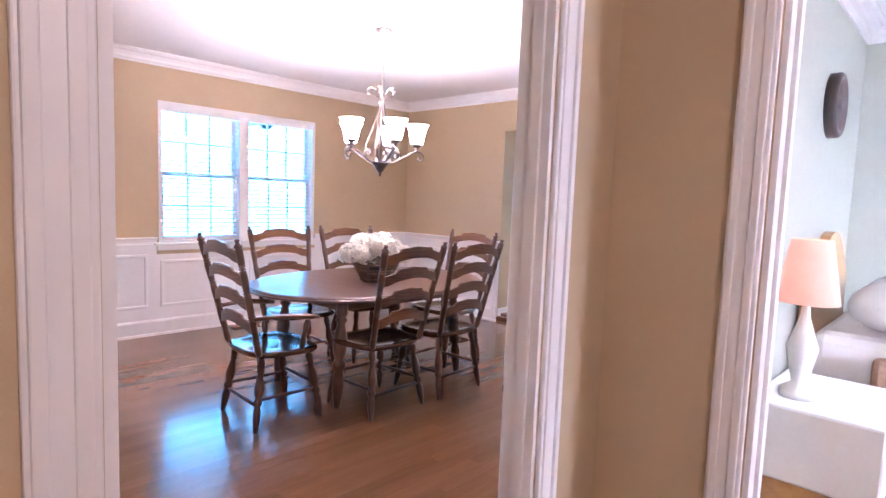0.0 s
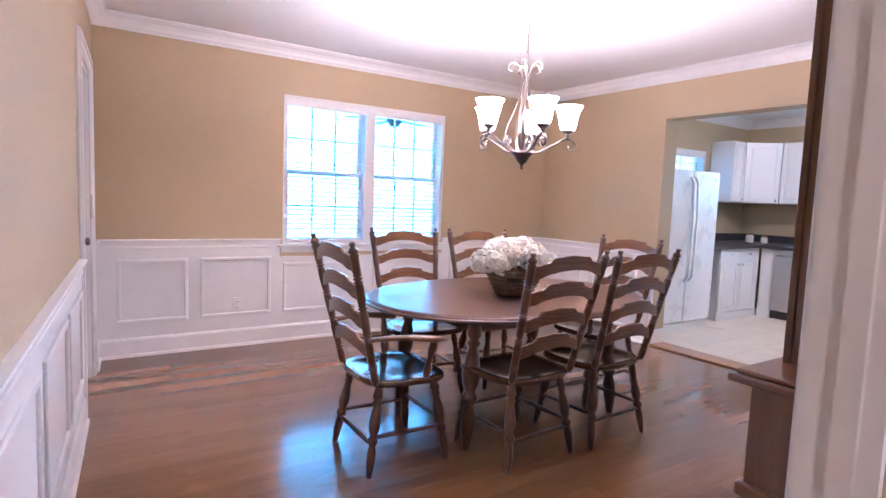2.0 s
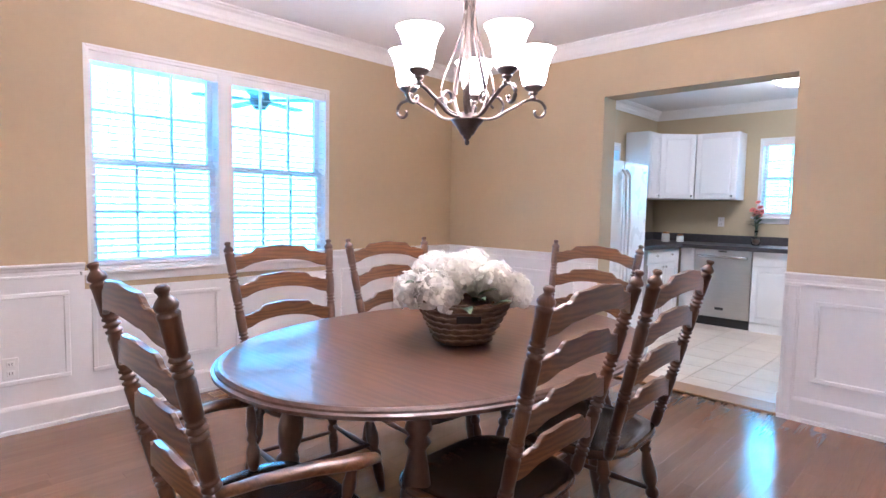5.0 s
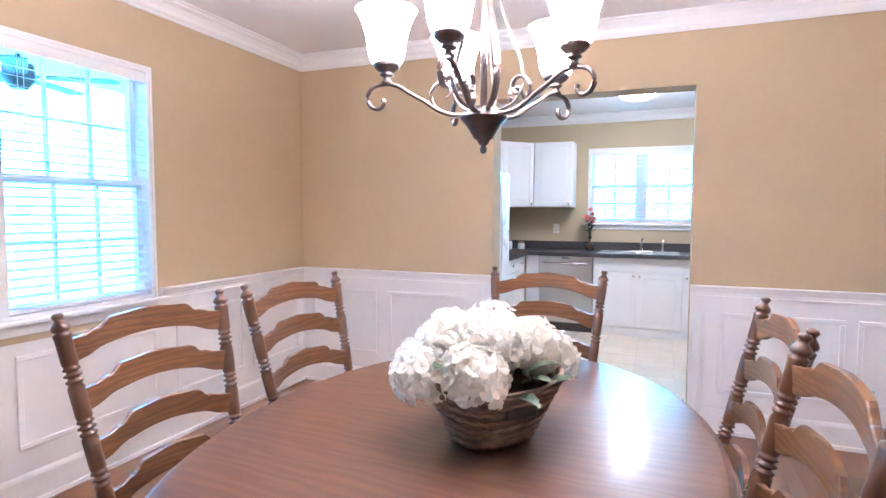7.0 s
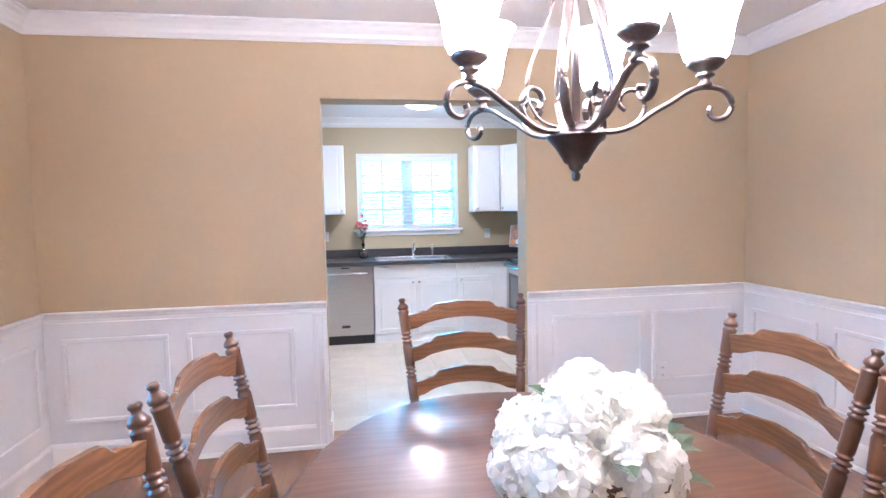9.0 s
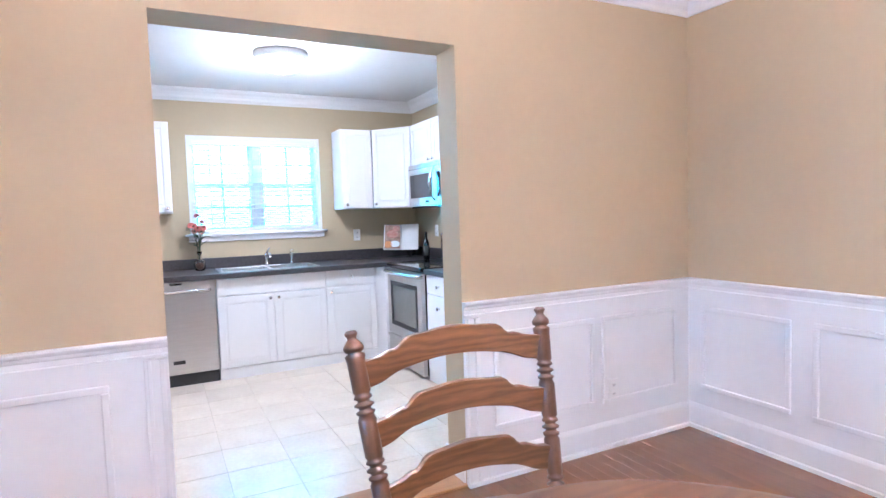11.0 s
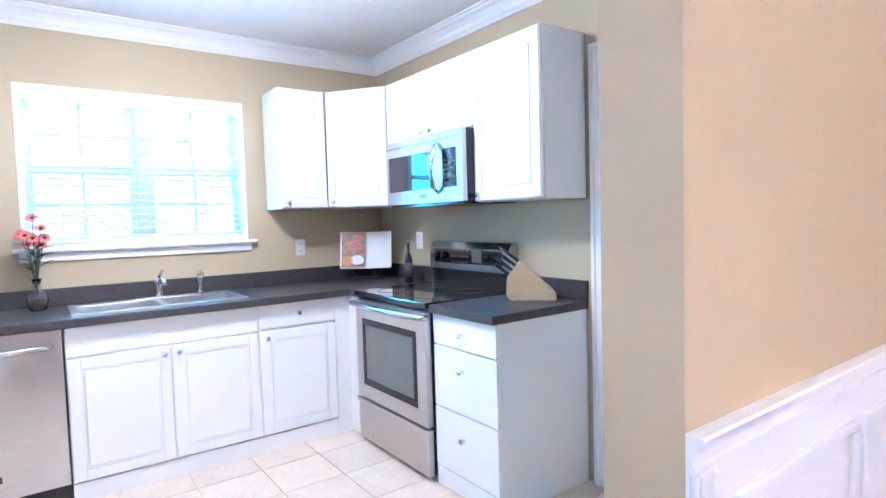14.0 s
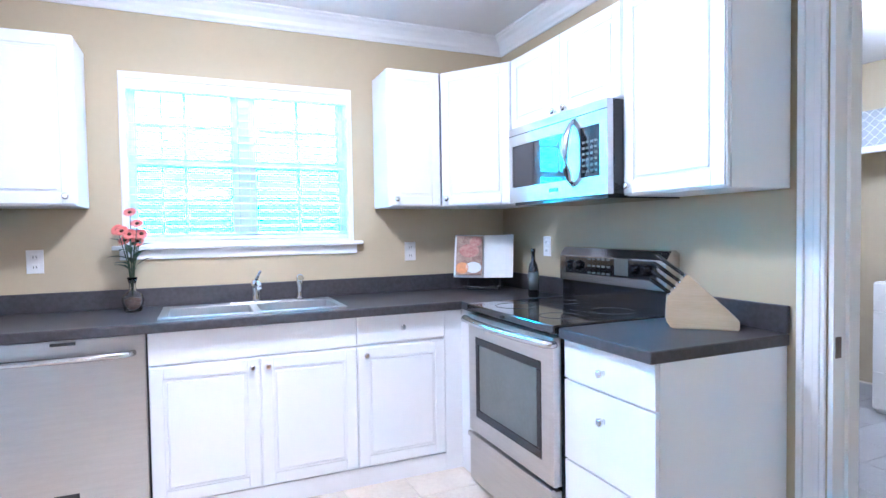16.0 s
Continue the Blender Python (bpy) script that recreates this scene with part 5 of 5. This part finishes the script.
mesh("handle", lambda bm: tube(bm, [(0.545, 0.0, 0.045), (0.545, -0.022, 0.07), (0.545, -0.042, 0.12), (0.545, -0.050, 0.185), (0.545, -0.042, 0.25), (0.545, -0.022, 0.30), (0.545, 0.0, 0.325)], 0.022, 10, 0.5, [0.6, 0.8, 1, 1.05, 1, 0.8, 0.6]), STEEL_H, mw)
mesh("badge", boxes(((0.36, -0.003, 0.03), (0.43, 0.001, 0.048))), BLACK, mw)

# refrigerator
fr = thing("refrigerator", pose(0.47, 1.53, 0), "white side-by-side refrigerator with long bowed handles", "refrigerator")
mesh("body", boxes(((0, 0.06, 0.02), (0.91, 0.72, 1.72)), bevel=0.006), APPLIANCE, fr)
mesh("freezer_door", boxes(((0.002, 0, 0.10), (0.40, 0.056, 1.735)), bevel=0.012), APPLIANCE, fr)
mesh("fridge_door", boxes(((0.406, 0, 0.10), (0.908, 0.056, 1.735)), bevel=0.012), APPLIANCE, fr)
mesh("kick_grille", boxes(((0.02, 0.03, 0.0), (0.89, 0.06, 0.085))), PLASTIC, fr)
for x in (0.365, 0.44):
    mesh("handle", lambda bm: tube(bm, [(x, 0, 0.55), (x, -0.04, 0.60), (x, -0.055, 0.9), (x, -0.055, 1.2), (x, -0.04, 1.60), (x, 0, 1.66)], 0.014, 8), APPLIANCE, fr)
mesh("dispenser", boxes(((0.09, -0.004, 1.0), (0.30, 0.002, 1.35)), bevel=0.002), PLASTIC, fr)
mesh("badge", boxes(((0.80, -0.003, 1.64), (0.85, 0.001, 1.66))), STEEL_H, fr)

# ceiling lamp
lamp = thing("ceiling_lamp", pose(1.85, 0.43, KCEIL - 0.001), "lit round flush ceiling lamp in the kitchen", "ceiling lamp")
mesh("base", lambda bm: lathe(bm, (0, 0, 0), (0, 0, -0.05), [(0, 0.19), (0.6, 0.19), (1, 0.175)], 32), WHITE, lamp)
mesh("lens", lambda bm: lathe(bm, (0, 0, -0.048), (0, 0, -0.135), [(0, 0.17), (0.3, 0.168), (0.6, 0.145), (0.85, 0.09), (1, 0.0)], 32), LENS, lamp)
glim = new("kitchen_lamp_light", bpy.data.lights.new("kitchen_lamp_light", "AREA"))
glim.data.shape, glim.data.size, glim.data.energy, glim.data.color = "DISK", 0.30, KITCHEN_LAMP, (1.0, 0.93, 0.84)
glim.location = (1.85, 0.43, KCEIL - 0.15)
bulb("kitchen_lamp_bulb", (1.85, 0.43, KCEIL - 0.24), 11.0, 0.12, (1.0, 0.93, 0.84))
lamp2 = thing("ceiling_lamp", pose(1.86, -2.85, CEILING - 0.001), "lit oval ceiling lamp in the laundry room", "ceiling lamp")
mesh("lens", lambda bm: lathe(bm, (0, 0, 0), (0, 0, -0.07), [(0, 0.20), (0.4, 0.19), (0.8, 0.13), (1, 0.0)], 32), LENS, lamp2)
bulb("laundry_lamp_bulb", (1.86, -2.85, CEILING - 0.16), 24.0, 0.1, (0.85, 0.93, 1.0))

# vase with gerberas
vase = thing("glass_vase", pose(3.08, 0.985, 0.915), "clear glass vase with stones on the counter", "vase")
mesh("vase_body", lambda bm: lathe(bm, (0, 0, 0), (0, 0, 0.17), [(0, 0.036), (0.05, 0.042), (0.35, 0.050), (0.5, 0.042), (0.6, 0.018), (0.8, 0.015), (1, 0.024), (0.99, 0.021), (0.8, 0.012), (0.6, 0.015), (0.5, 0.038), (0.35, 0.046), (0.06, 0.038), (0.05, 0.0)], 12), CLEAR, vase)
mesh("stones", lambda bm: lathe(bm, (0, 0, 0.010), (0, 0, 0.075), [(0, 0.03), (0.2, 0.036), (0.8, 0.041), (1, 0.0)], 10), WATER, vase)
ger = thing("gerbera_bunch", pose(3.08, 0.985, 0.99), "coral pink daisies with dark leaves in the vase", "flowers")
frng = random.Random(2)
for k in range(9):
    a, r = 2 * math.pi * k / 9 + 0.3, (0.0 if k == 0 else frng.uniform(0.030, 0.065))
    tip = Vector((r * math.cos(a) * 0.7, r * math.sin(a), frng.uniform(0.27, 0.36) + (0.06 if k == 0 else 0)))
    mesh("stem", lambda bm: tube(bm, [(0, 0, 0.0), (tip.x * 0.3, tip.y * 0.3, tip.z * 0.5), tuple(tip)], 0.0025, 5), LEAF, ger)
    face = Vector((-0.8, 0.15 + tip.y * 4, 0.5 + frng.uniform(-0.2, 0.4))).to_track_quat("Z", "Y").to_matrix().to_4x4()

    def bloom(bm):
        for j in range(16):
            b = 2 * math.pi * j / 16
            f = Matrix.Translation(tip) @ face @ Matrix.Rotation(b, 4, "Z")
            vs = [bm.verts.new(f @ Vector(v)) for v in ((0.006, -0.003, 0.002), (0.024, -0.006, 0.006), (0.034, 0, 0.003), (0.024, 0.006, 0.006), (0.006, 0.003, 0.002))]
            bm.faces.new(vs)
    mesh("bloom", bloom, PINK, ger)
    mesh("bloom_centre", lambda bm: lathe(bm, tip, tip + face.to_3x3() @ Vector((0, 0, 0.008)), [(0, 0.010), (0.6, 0.010), (1, 0.004)], 8), BROWN_EYE, ger)
for k in range(14):
    a = 2.4 * k
    mesh("leaf", lambda bm: leafy(bm, (0.01 * math.cos(a), 0.01 * math.sin(a), 0.12 + 0.011 * k), (math.cos(a), math.sin(a), 0.2 + 0.25 * (k % 3)), 0.100, 0.036), LEAF, ger)

# cookbook on a stand
book = thing("cookbook", pose(3.00, -0.93, 0.915, 0, 0, -127), "open cookbook showing food pictures on a stand", "book")


def pages(x0, x1, bend):
    def fill(bm):
        prism(bm, [(x0, 0.0), (x1, bend), (x1, bend + 0.012), (x0, 0.014)], 0, 0.27)
    return fill
TILT = pose(0, 0, 0.085, -14)
mesh("page", pages(-0.185, -0.001, 0.018), PAGE, book, TILT)
mesh("page", pages(0.185, 0.001, 0.018), PAGE, book, TILT)
PICT = TILT @ pose(0, 0.0005, 0, 0, 0, 5.5)
mesh("picture", boxes(((-0.170, -0.0015, 0.01), (-0.004, -0.0005, 0.262))), FOOD_TAN, book, PICT)
for x, z, rx, rz, mat in ((-0.09, 0.165, 0.062, 0.042, FOOD_RED), (-0.05, 0.225, 0.04, 0.03, FOOD_RED), (-0.13, 0.055, 0.04, 0.036, FOOD_ORANGE), (-0.06, 0.06, 0.05, 0.035, PAGE)):
    mesh("picture", lambda bm: prism(bm, [(x + rx * math.cos(a), z + rz * math.sin(a)) for a in [2 * math.pi * i / 20 for i in range(20)]], 0.0, 0.0012), mat, book, PICT @ pose(0, -0.0016, 0, 90))
mesh("stand", lambda bm: (tube(bm, [(-0.1, -0.05, 0.028), (-0.1, 0.03, 0.004), (-0.1, 0.09, 0.22)], 0.005, 6), tube(bm, [(0.1, -0.05, 0.028), (0.1, 0.03, 0.004), (0.1, 0.09, 0.22)], 0.005, 6), tube(bm, [(-0.12, -0.04, 0.028), (0.12, -0.04, 0.028)], 0.005, 6), tube(bm, [(0.09, -0.045, 0.03), (0.075, -0.055, 0.06), (0.06, -0.045, 0.07)], 0.004, 6), tube(bm, [(-0.1, 0.03, 0.005), (0.1, 0.03, 0.005)], 0.005, 6), tube(bm, [(-0.1, 0.12, 0.005), (-0.1, 0.09, 0.22), (0.1, 0.09, 0.22), (0.1, 0.12, 0.005)], 0.004, 6)), BLACK_MATT, book, label="black metal stand")

bottle = thing("oil_bottle", pose(2.58, -1.03, 0.915), "dark glass oil bottle with an embossed label", "bottle")
mesh("bottle_body", lambda bm: lathe(bm, (0, 0, 0), (0, 0, 0.27), [(0, 0.026), (0.04, 0.030), (0.55, 0.030), (0.68, 0.022), (0.75, 0.012), (0.92, 0.011), (0.93, 0.014), (1, 0.013)], 14), BLACK_GLASS, bottle)
mesh("bottle_label", lambda bm: lathe(bm, (0, 0, 0.04), (0, 0, 0.14), [(0, 0.0306), (1, 0.0306)], 14), OVEN_GLASS, bottle)

# knife block
kb = thing("knife_block", pose(1.46, -1.06, 0.914, 0, 0, 46), "pale beech knife block holding black-handled knives", "knife block")


def block(bm):
    prism(bm, [(-0.11, 0.0), (0.12, 0.0), (0.12, 0.035), (-0.055, 0.205), (-0.125, 0.115), (-0.13, 0.03)], -0.055, 0.055)
    bmesh.ops.transform(bm, matrix=pose(0, 0, 0, 90), verts=list(bm.verts))
    bmesh.ops.bevel(bm, geom=list(bm.edges), offset=0.004, segments=2, affect="EDGES")
mesh("block", block, BLOCK, kb, pose(0, 0, 0, 0, 0, 180))
for i in range(4):
    for j in range(3):
        s = 0.15 + 0.25 * i
        foot_p = Vector((0.125 - 0.07 * s, -0.036 + 0.036 * j, 0.115 + 0.09 * s))
        way = Vector((0.79, 0.0, 0.61))
        mesh("knife_handle", lambda bm: tube(bm, [foot_p - way * 0.01, foot_p + way * 0.02, foot_p + way * 0.06, foot_p + way * (0.09 + 0.012 * i)], 0.0105, 8, 0.6, [0.9, 0.8, 1, 0.9]), BLACK, kb)
        mesh("bolster", lambda bm: tube(bm, [foot_p - way * 0.012, foot_p + way * 0.004], 0.0115, 8, 0.6), CHROME, kb)

# jars in the far corner
for x, y2, h, r in ((2.86, 1.93, 0.10, 0.045), (2.98, 1.80, 0.075, 0.04)):
    jar = thing("glass_jar", pose(x, y2, 0.915), "small glass jar with a lid on the counter", "jar")
    mesh("jar_body", lambda bm: lathe(bm, (0, 0, 0), (0, 0, h), [(0, r), (0.1, r * 1.05), (0.85, r * 1.05), (1, r * 0.8)], 14), PAGE, jar)
    mesh("lid", lambda bm: lathe(bm, (0, 0, h), (0, 0, h + 0.025), [(0, r * 0.85), (0.7, r * 0.85), (1, r * 0.3)], 14), OAK_TRIM, jar)

# ---- laundry room ----
dry = thing("dryer", pose(1.56, -3.5, 0), "white dryer in the laundry room", "dryer")
mesh("cabinet", boxes(((0, -0.68, 0.03), (0.68, -0.02, 0.90)), ((0, -0.66, 0.0), (0.68, -0.05, 0.03)), bevel=0.006), APPLIANCE, dry)
mesh("front_panel", boxes(((0.004, -0.02, 0.04), (0.676, -0.004, 0.29)), ((0.004, -0.02, 0.294), (0.676, -0.004, 0.70)), ((0.004, -0.02, 0.704), (0.676, -0.004, 0.89)), bevel=0.004), APPLIANCE, dry)
mesh("control_console", lambda bm: (prism(bm, [(-0.68, 0.90), (-0.52, 0.90), (-0.57, 1.06), (-0.68, 1.08)], 0, 0.68, Matrix(((0, 0, 1, 0), (1, 0, 0, 0), (0, 1, 0, 0), (0, 0, 0, 1))))), APPLIANCE, dry)
shelf = thing("wall_shelf", pose(1.2, -4.298, 1.86), "white wire shelf on the laundry wall", "shelf")
mesh("shelf_board", boxes(((0, 0, 0), (2.0, 0.34, 0.015)), ((0, 0.325, -0.03), (2.0, 0.34, 0.0)), bevel=0.003), WHITE, shelf)
for x in (0.3, 1.0, 1.7):
    mesh("bracket", lambda bm: tube(bm, [(x, 0.01, -0.22), (x, 0.30, -0.005)], 0.006, 6), WHITE, shelf)
crate = thing("storage_box", pose(2.17, -4.26, 1.876), "grey storage box with white trellis pattern on the shelf", "box")
mesh("crate_body", boxes(((0, 0, 0), (0.44, 0.28, 0.27)), bevel=0.006), GREY_CLOTH, crate)


def trellis(bm):
    for i in range(6):
        for j in range(4):
            cx, cz = 0.037 + i * 0.073, 0.034 + j * 0.067
            tube(bm, [(cx + 0.036 * math.cos(a) * (1 - 0.25 * abs(math.sin(2 * a))), 0.281, cz + 0.033 * math.sin(a) * (1 - 0.25 * abs(math.sin(2 * a)))) for a in [2 * math.pi * k / 20 for k in range(21)]], 0.0045, 4, 0.4)
mesh("trellis_print", trellis, PLASTIC, crate, label="white trellis print")
mesh("handle", lambda bm: tube(bm, [(0.14, 0.282, 0.16), (0.18, 0.295, 0.18), (0.26, 0.295, 0.18), (0.30, 0.282, 0.16)], 0.010, 6, 0.5), PLASTIC, crate)
outlet(pose(2.05, -4.298, 1.28, 0, 0, 180))
panel_door("closet_door", pose(2.80, -4.2, 0, 0, 0, 116), 0.80, 2.0, "white door standing open in the laundry room")
tagged(mesh("trim_4", boxes(((2.30, -4.298, 0), (2.38, -4.28, 1.85)), bevel=0.003), WHITE), "white upright trim in the laundry room", "trim", kind="structure")
strike = thing("strike_plate", pose(1.099, -1.245, 0.89), "dark metal strike plate on the door jamb", "strike plate")
mesh("plate", boxes(((-0.018, -0.014, -0.035), (-0.010, 0.014, 0.035)), bevel=0.001), BRONZE, strike)

# ---- bedroom ----
bed = thing("bed", pose(-1.55, -2.40, 0, 0, 0, 90), "bed with honey wood headboard and white bedding", "bed")
mesh("frame", boxes(((-1.45, -0.75, 0.25), (0.42, 0.20, 0.48)), ((-1.47, -0.78, 0.0), (-1.40, -0.70, 0.5)), ((0.36, -0.78, 0.0), (0.43, -0.70, 0.5)), ((-1.47, 0.14, 0.0), (-1.40, 0.22, 0.5)), bevel=0.01), HONEY, bed)


def headboard(bm):
    pts = [(-0.75, 0.3)] + [(-0.75 + 0.95 * i / 16, 1.00 + 0.28 * math.sin(math.pi * i / 16)) for i in range(17)] + [(0.2, 0.3)]
    prism(bm, pts, 0, 0.05, Matrix(((0, 0, 1, 0.36), (1, 0, 0, 0), (0, 1, 0, 0), (0, 0, 0, 1))))
mesh("headboard", headboard, HONEY, bed)
mesh("mattress", boxes(((-1.40, -0.73, 0.48), (0.35, 0.18, 0.80)), bevel=0.05), BEDDING, bed)


def duvet(bm):
    box(bm, (-1.43, -0.78, 0.74), (-0.1, 0.22, 0.90), 0.06)
    bmesh.ops.subdivide_edges(bm, edges=list(bm.edges), cuts=5, use_grid_fill=True)
    for v in bm.verts:
        v.co.z += 0.05 * noise.noise(v.co * 3.5)
mesh("duvet", duvet, BEDDING, bed)
for py in (-0.5, 0.0):
    def pillow_fill(bm):
        lathe(bm, (0.08, py - 0.24, 0.94), (0.08, py + 0.24, 0.94), [(0, 0.03), (0.05, 0.10), (0.3, 0.15), (0.7, 0.15), (0.95, 0.10), (1, 0.03)], 16, 0.75)
    mesh("pillow", pillow_fill, BEDDING, bed)
mesh("quilt", boxes(((-1.45, -0.80, 0.50), (0.1, 0.225, 0.72)), bevel=0.03), PILLOW_TAN, bed)
stand = thing("nightstand", pose(-1.78, -2.22, 0), "nightstand with a white shell for its overexposed glare", "nightstand")
mesh("body", boxes(((-0.68, -0.2, 0.0), (-0.08, 0.22, 0.58)), bevel=0.006), HONEY, stand)
# White shell paints the overexposed glare over the nightstand.
mesh("cloth", boxes(((-0.70, -0.22, 0.30), (-0.06, 0.24, 0.61)), bevel=0.012), BEDDING, stand, label="white shell painting the overexposed glare")
tl = thing("table_lamp", pose(-2.30, -2.12, 0.611), "table lamp with a pink cloth shade", "lamp")
mesh("base", lambda bm: lathe(bm, (0, 0, 0), (0, 0, 0.42), [(0, 0.07), (0.08, 0.07), (0.15, 0.03), (0.5, 0.06), (0.8, 0.02), (1, 0.012)], 16), PLASTIC, tl)
mesh("shade", lambda bm: lathe(bm, (0, 0, 0.40), (0, 0, 0.66), [(0, 0.118), (1, 0.075), (0.99, 0.072), (0.01, 0.115)], 24), PINK_SHADE, tl)
bulb("table_lamp_bulb", (-2.30, -2.12, 1.14), 7.0, 0.03, (1.0, 0.75, 0.5))
clock = thing("wall_clock", pose(-1.38, -1.971, 1.95), "round wall clock with a thick dark frame", "clock")
mesh("rim", lambda bm: lathe(bm, (0, 0, 0), (0, -0.055, 0), [(0, 0.17), (0.8, 0.17), (1, 0.16), (1, 0.135), (0.6, 0.130)], 32), DARK, clock)
mesh("dial", lambda bm: lathe(bm, (0, -0.02, 0), (0, -0.03, 0), [(0, 0.132), (1, 0.132)], 32), CLOCK_FACE, clock)
mesh("clock_pointer", boxes(((-0.003, -0.034, 0), (0.003, -0.031, 0.09)), ((0, -0.034, -0.003), (0.06, -0.031, 0.003))), BLACK_MATT, clock)

# ---- unseen hall lamp, added as fill light ----
hall_fill = thing("ceiling_lamp", pose(-4.9, -3.9, CEILING - 0.001), "unseen ceiling lamp added to light the hall", "ceiling lamp")
mesh("base", lambda bm: lathe(bm, (0, 0, 0), (0, 0, -0.05), [(0, 0.19), (0.6, 0.19), (1, 0.175)], 32), WHITE, hall_fill)
mesh("lens", lambda bm: lathe(bm, (0, 0, -0.048), (0, 0, -0.135), [(0, 0.17), (0.3, 0.168), (0.6, 0.145), (0.85, 0.09), (1, 0.0)], 32), LENS, hall_fill)
bulb("hall_fill_bulb", (-4.9, -3.9, CEILING - 0.20), 34.0, 0.12, (1.0, 0.84, 0.72))


# ---- floors, piece by piece ----
def shared(name, fill, mat):
    bm = bmesh.new()
    fill(bm)
    data = bpy.data.meshes.new(name)
    bm.to_mesh(data)
    bm.free()
    data.materials.append(mat)
    return data


floor = tagged(mesh("floor", boxes(((-6.3, -5.5, -0.2), (0.1, 3.0, -0.0025))), OAK_FLOOR2), "polished oak strip floor", "floor", kind="structure")
tiles = tagged(mesh("kitchen_floor", boxes(((0.1, -4.4, -0.2), (3.4, 3.0, -0.004))), GROUT), "cream ceramic tile floor with pale grout", "floor", kind="structure")
prng = random.Random(9)
PW = 0.0762
lengths = [0.25, 0.5, 0.9, 1.2, 1.5, 1.9]
plank_mesh = [shared("plank", lambda bm, L=L: box(bm, (0, 0, -0.012), (L - 0.0006, PW - 0.0006, 0)), OAK_FLOOR) for L in lengths]
y = SOUTH
count = 0
while y < NORTH:
    x = -4.86 - prng.uniform(0, 0.5)
    while x < -0.02:
        k = prng.randrange(2, 6)
        if x + lengths[k] > -0.02:
            fits = [j for j in range(6) if x + lengths[j] <= 0.06]
            if not fits:
                break
            k = fits[-1]
        p = new("plank", plank_mesh[k])
        p.parent = floor
        p.matrix_basis = pose(x, y, 0)
        x += lengths[k]
    y += PW


def hall_planks(bm):
    yy = -5.4
    while yy < SOUTH - 0.001:
        xx = -6.2 + prng.uniform(-0.6, 0)
        while xx < -0.4:
            L = prng.choice(lengths[2:])
            box(bm, (xx, yy, -0.012), (xx + L - 0.0012, min(yy + PW, SOUTH) - 0.0012, 0))
            xx += L
        yy += PW


tagged(mesh("plank_field", hall_planks, OAK_FLOOR2, floor), kind="stuff")
T = 0.33
tile_mesh = shared("tile", lambda bm: box(bm, (0.002, 0.002, -0.006), (T - 0.002, T - 0.002, 0.002), 0.0015), TILE)
for i in range(10):
    for j in range(11):
        t = new("tile", tile_mesh)
        t.parent = tiles
        t.matrix_basis = pose(0.12 + i * T, KS - 0.05 + j * T, 0)
laundry = shared("tile", lambda bm: box(bm, (0.002, 0.002, -0.006), (T - 0.002, T - 0.002, 0.002), 0.0015), GREY_TILE)
for i in range(10):
    for j in range(9):
        t = new("tile", laundry)
        t.parent = tiles
        t.matrix_basis = pose(0.12 + i * T, KS - 0.05 - T - j * T, 0)
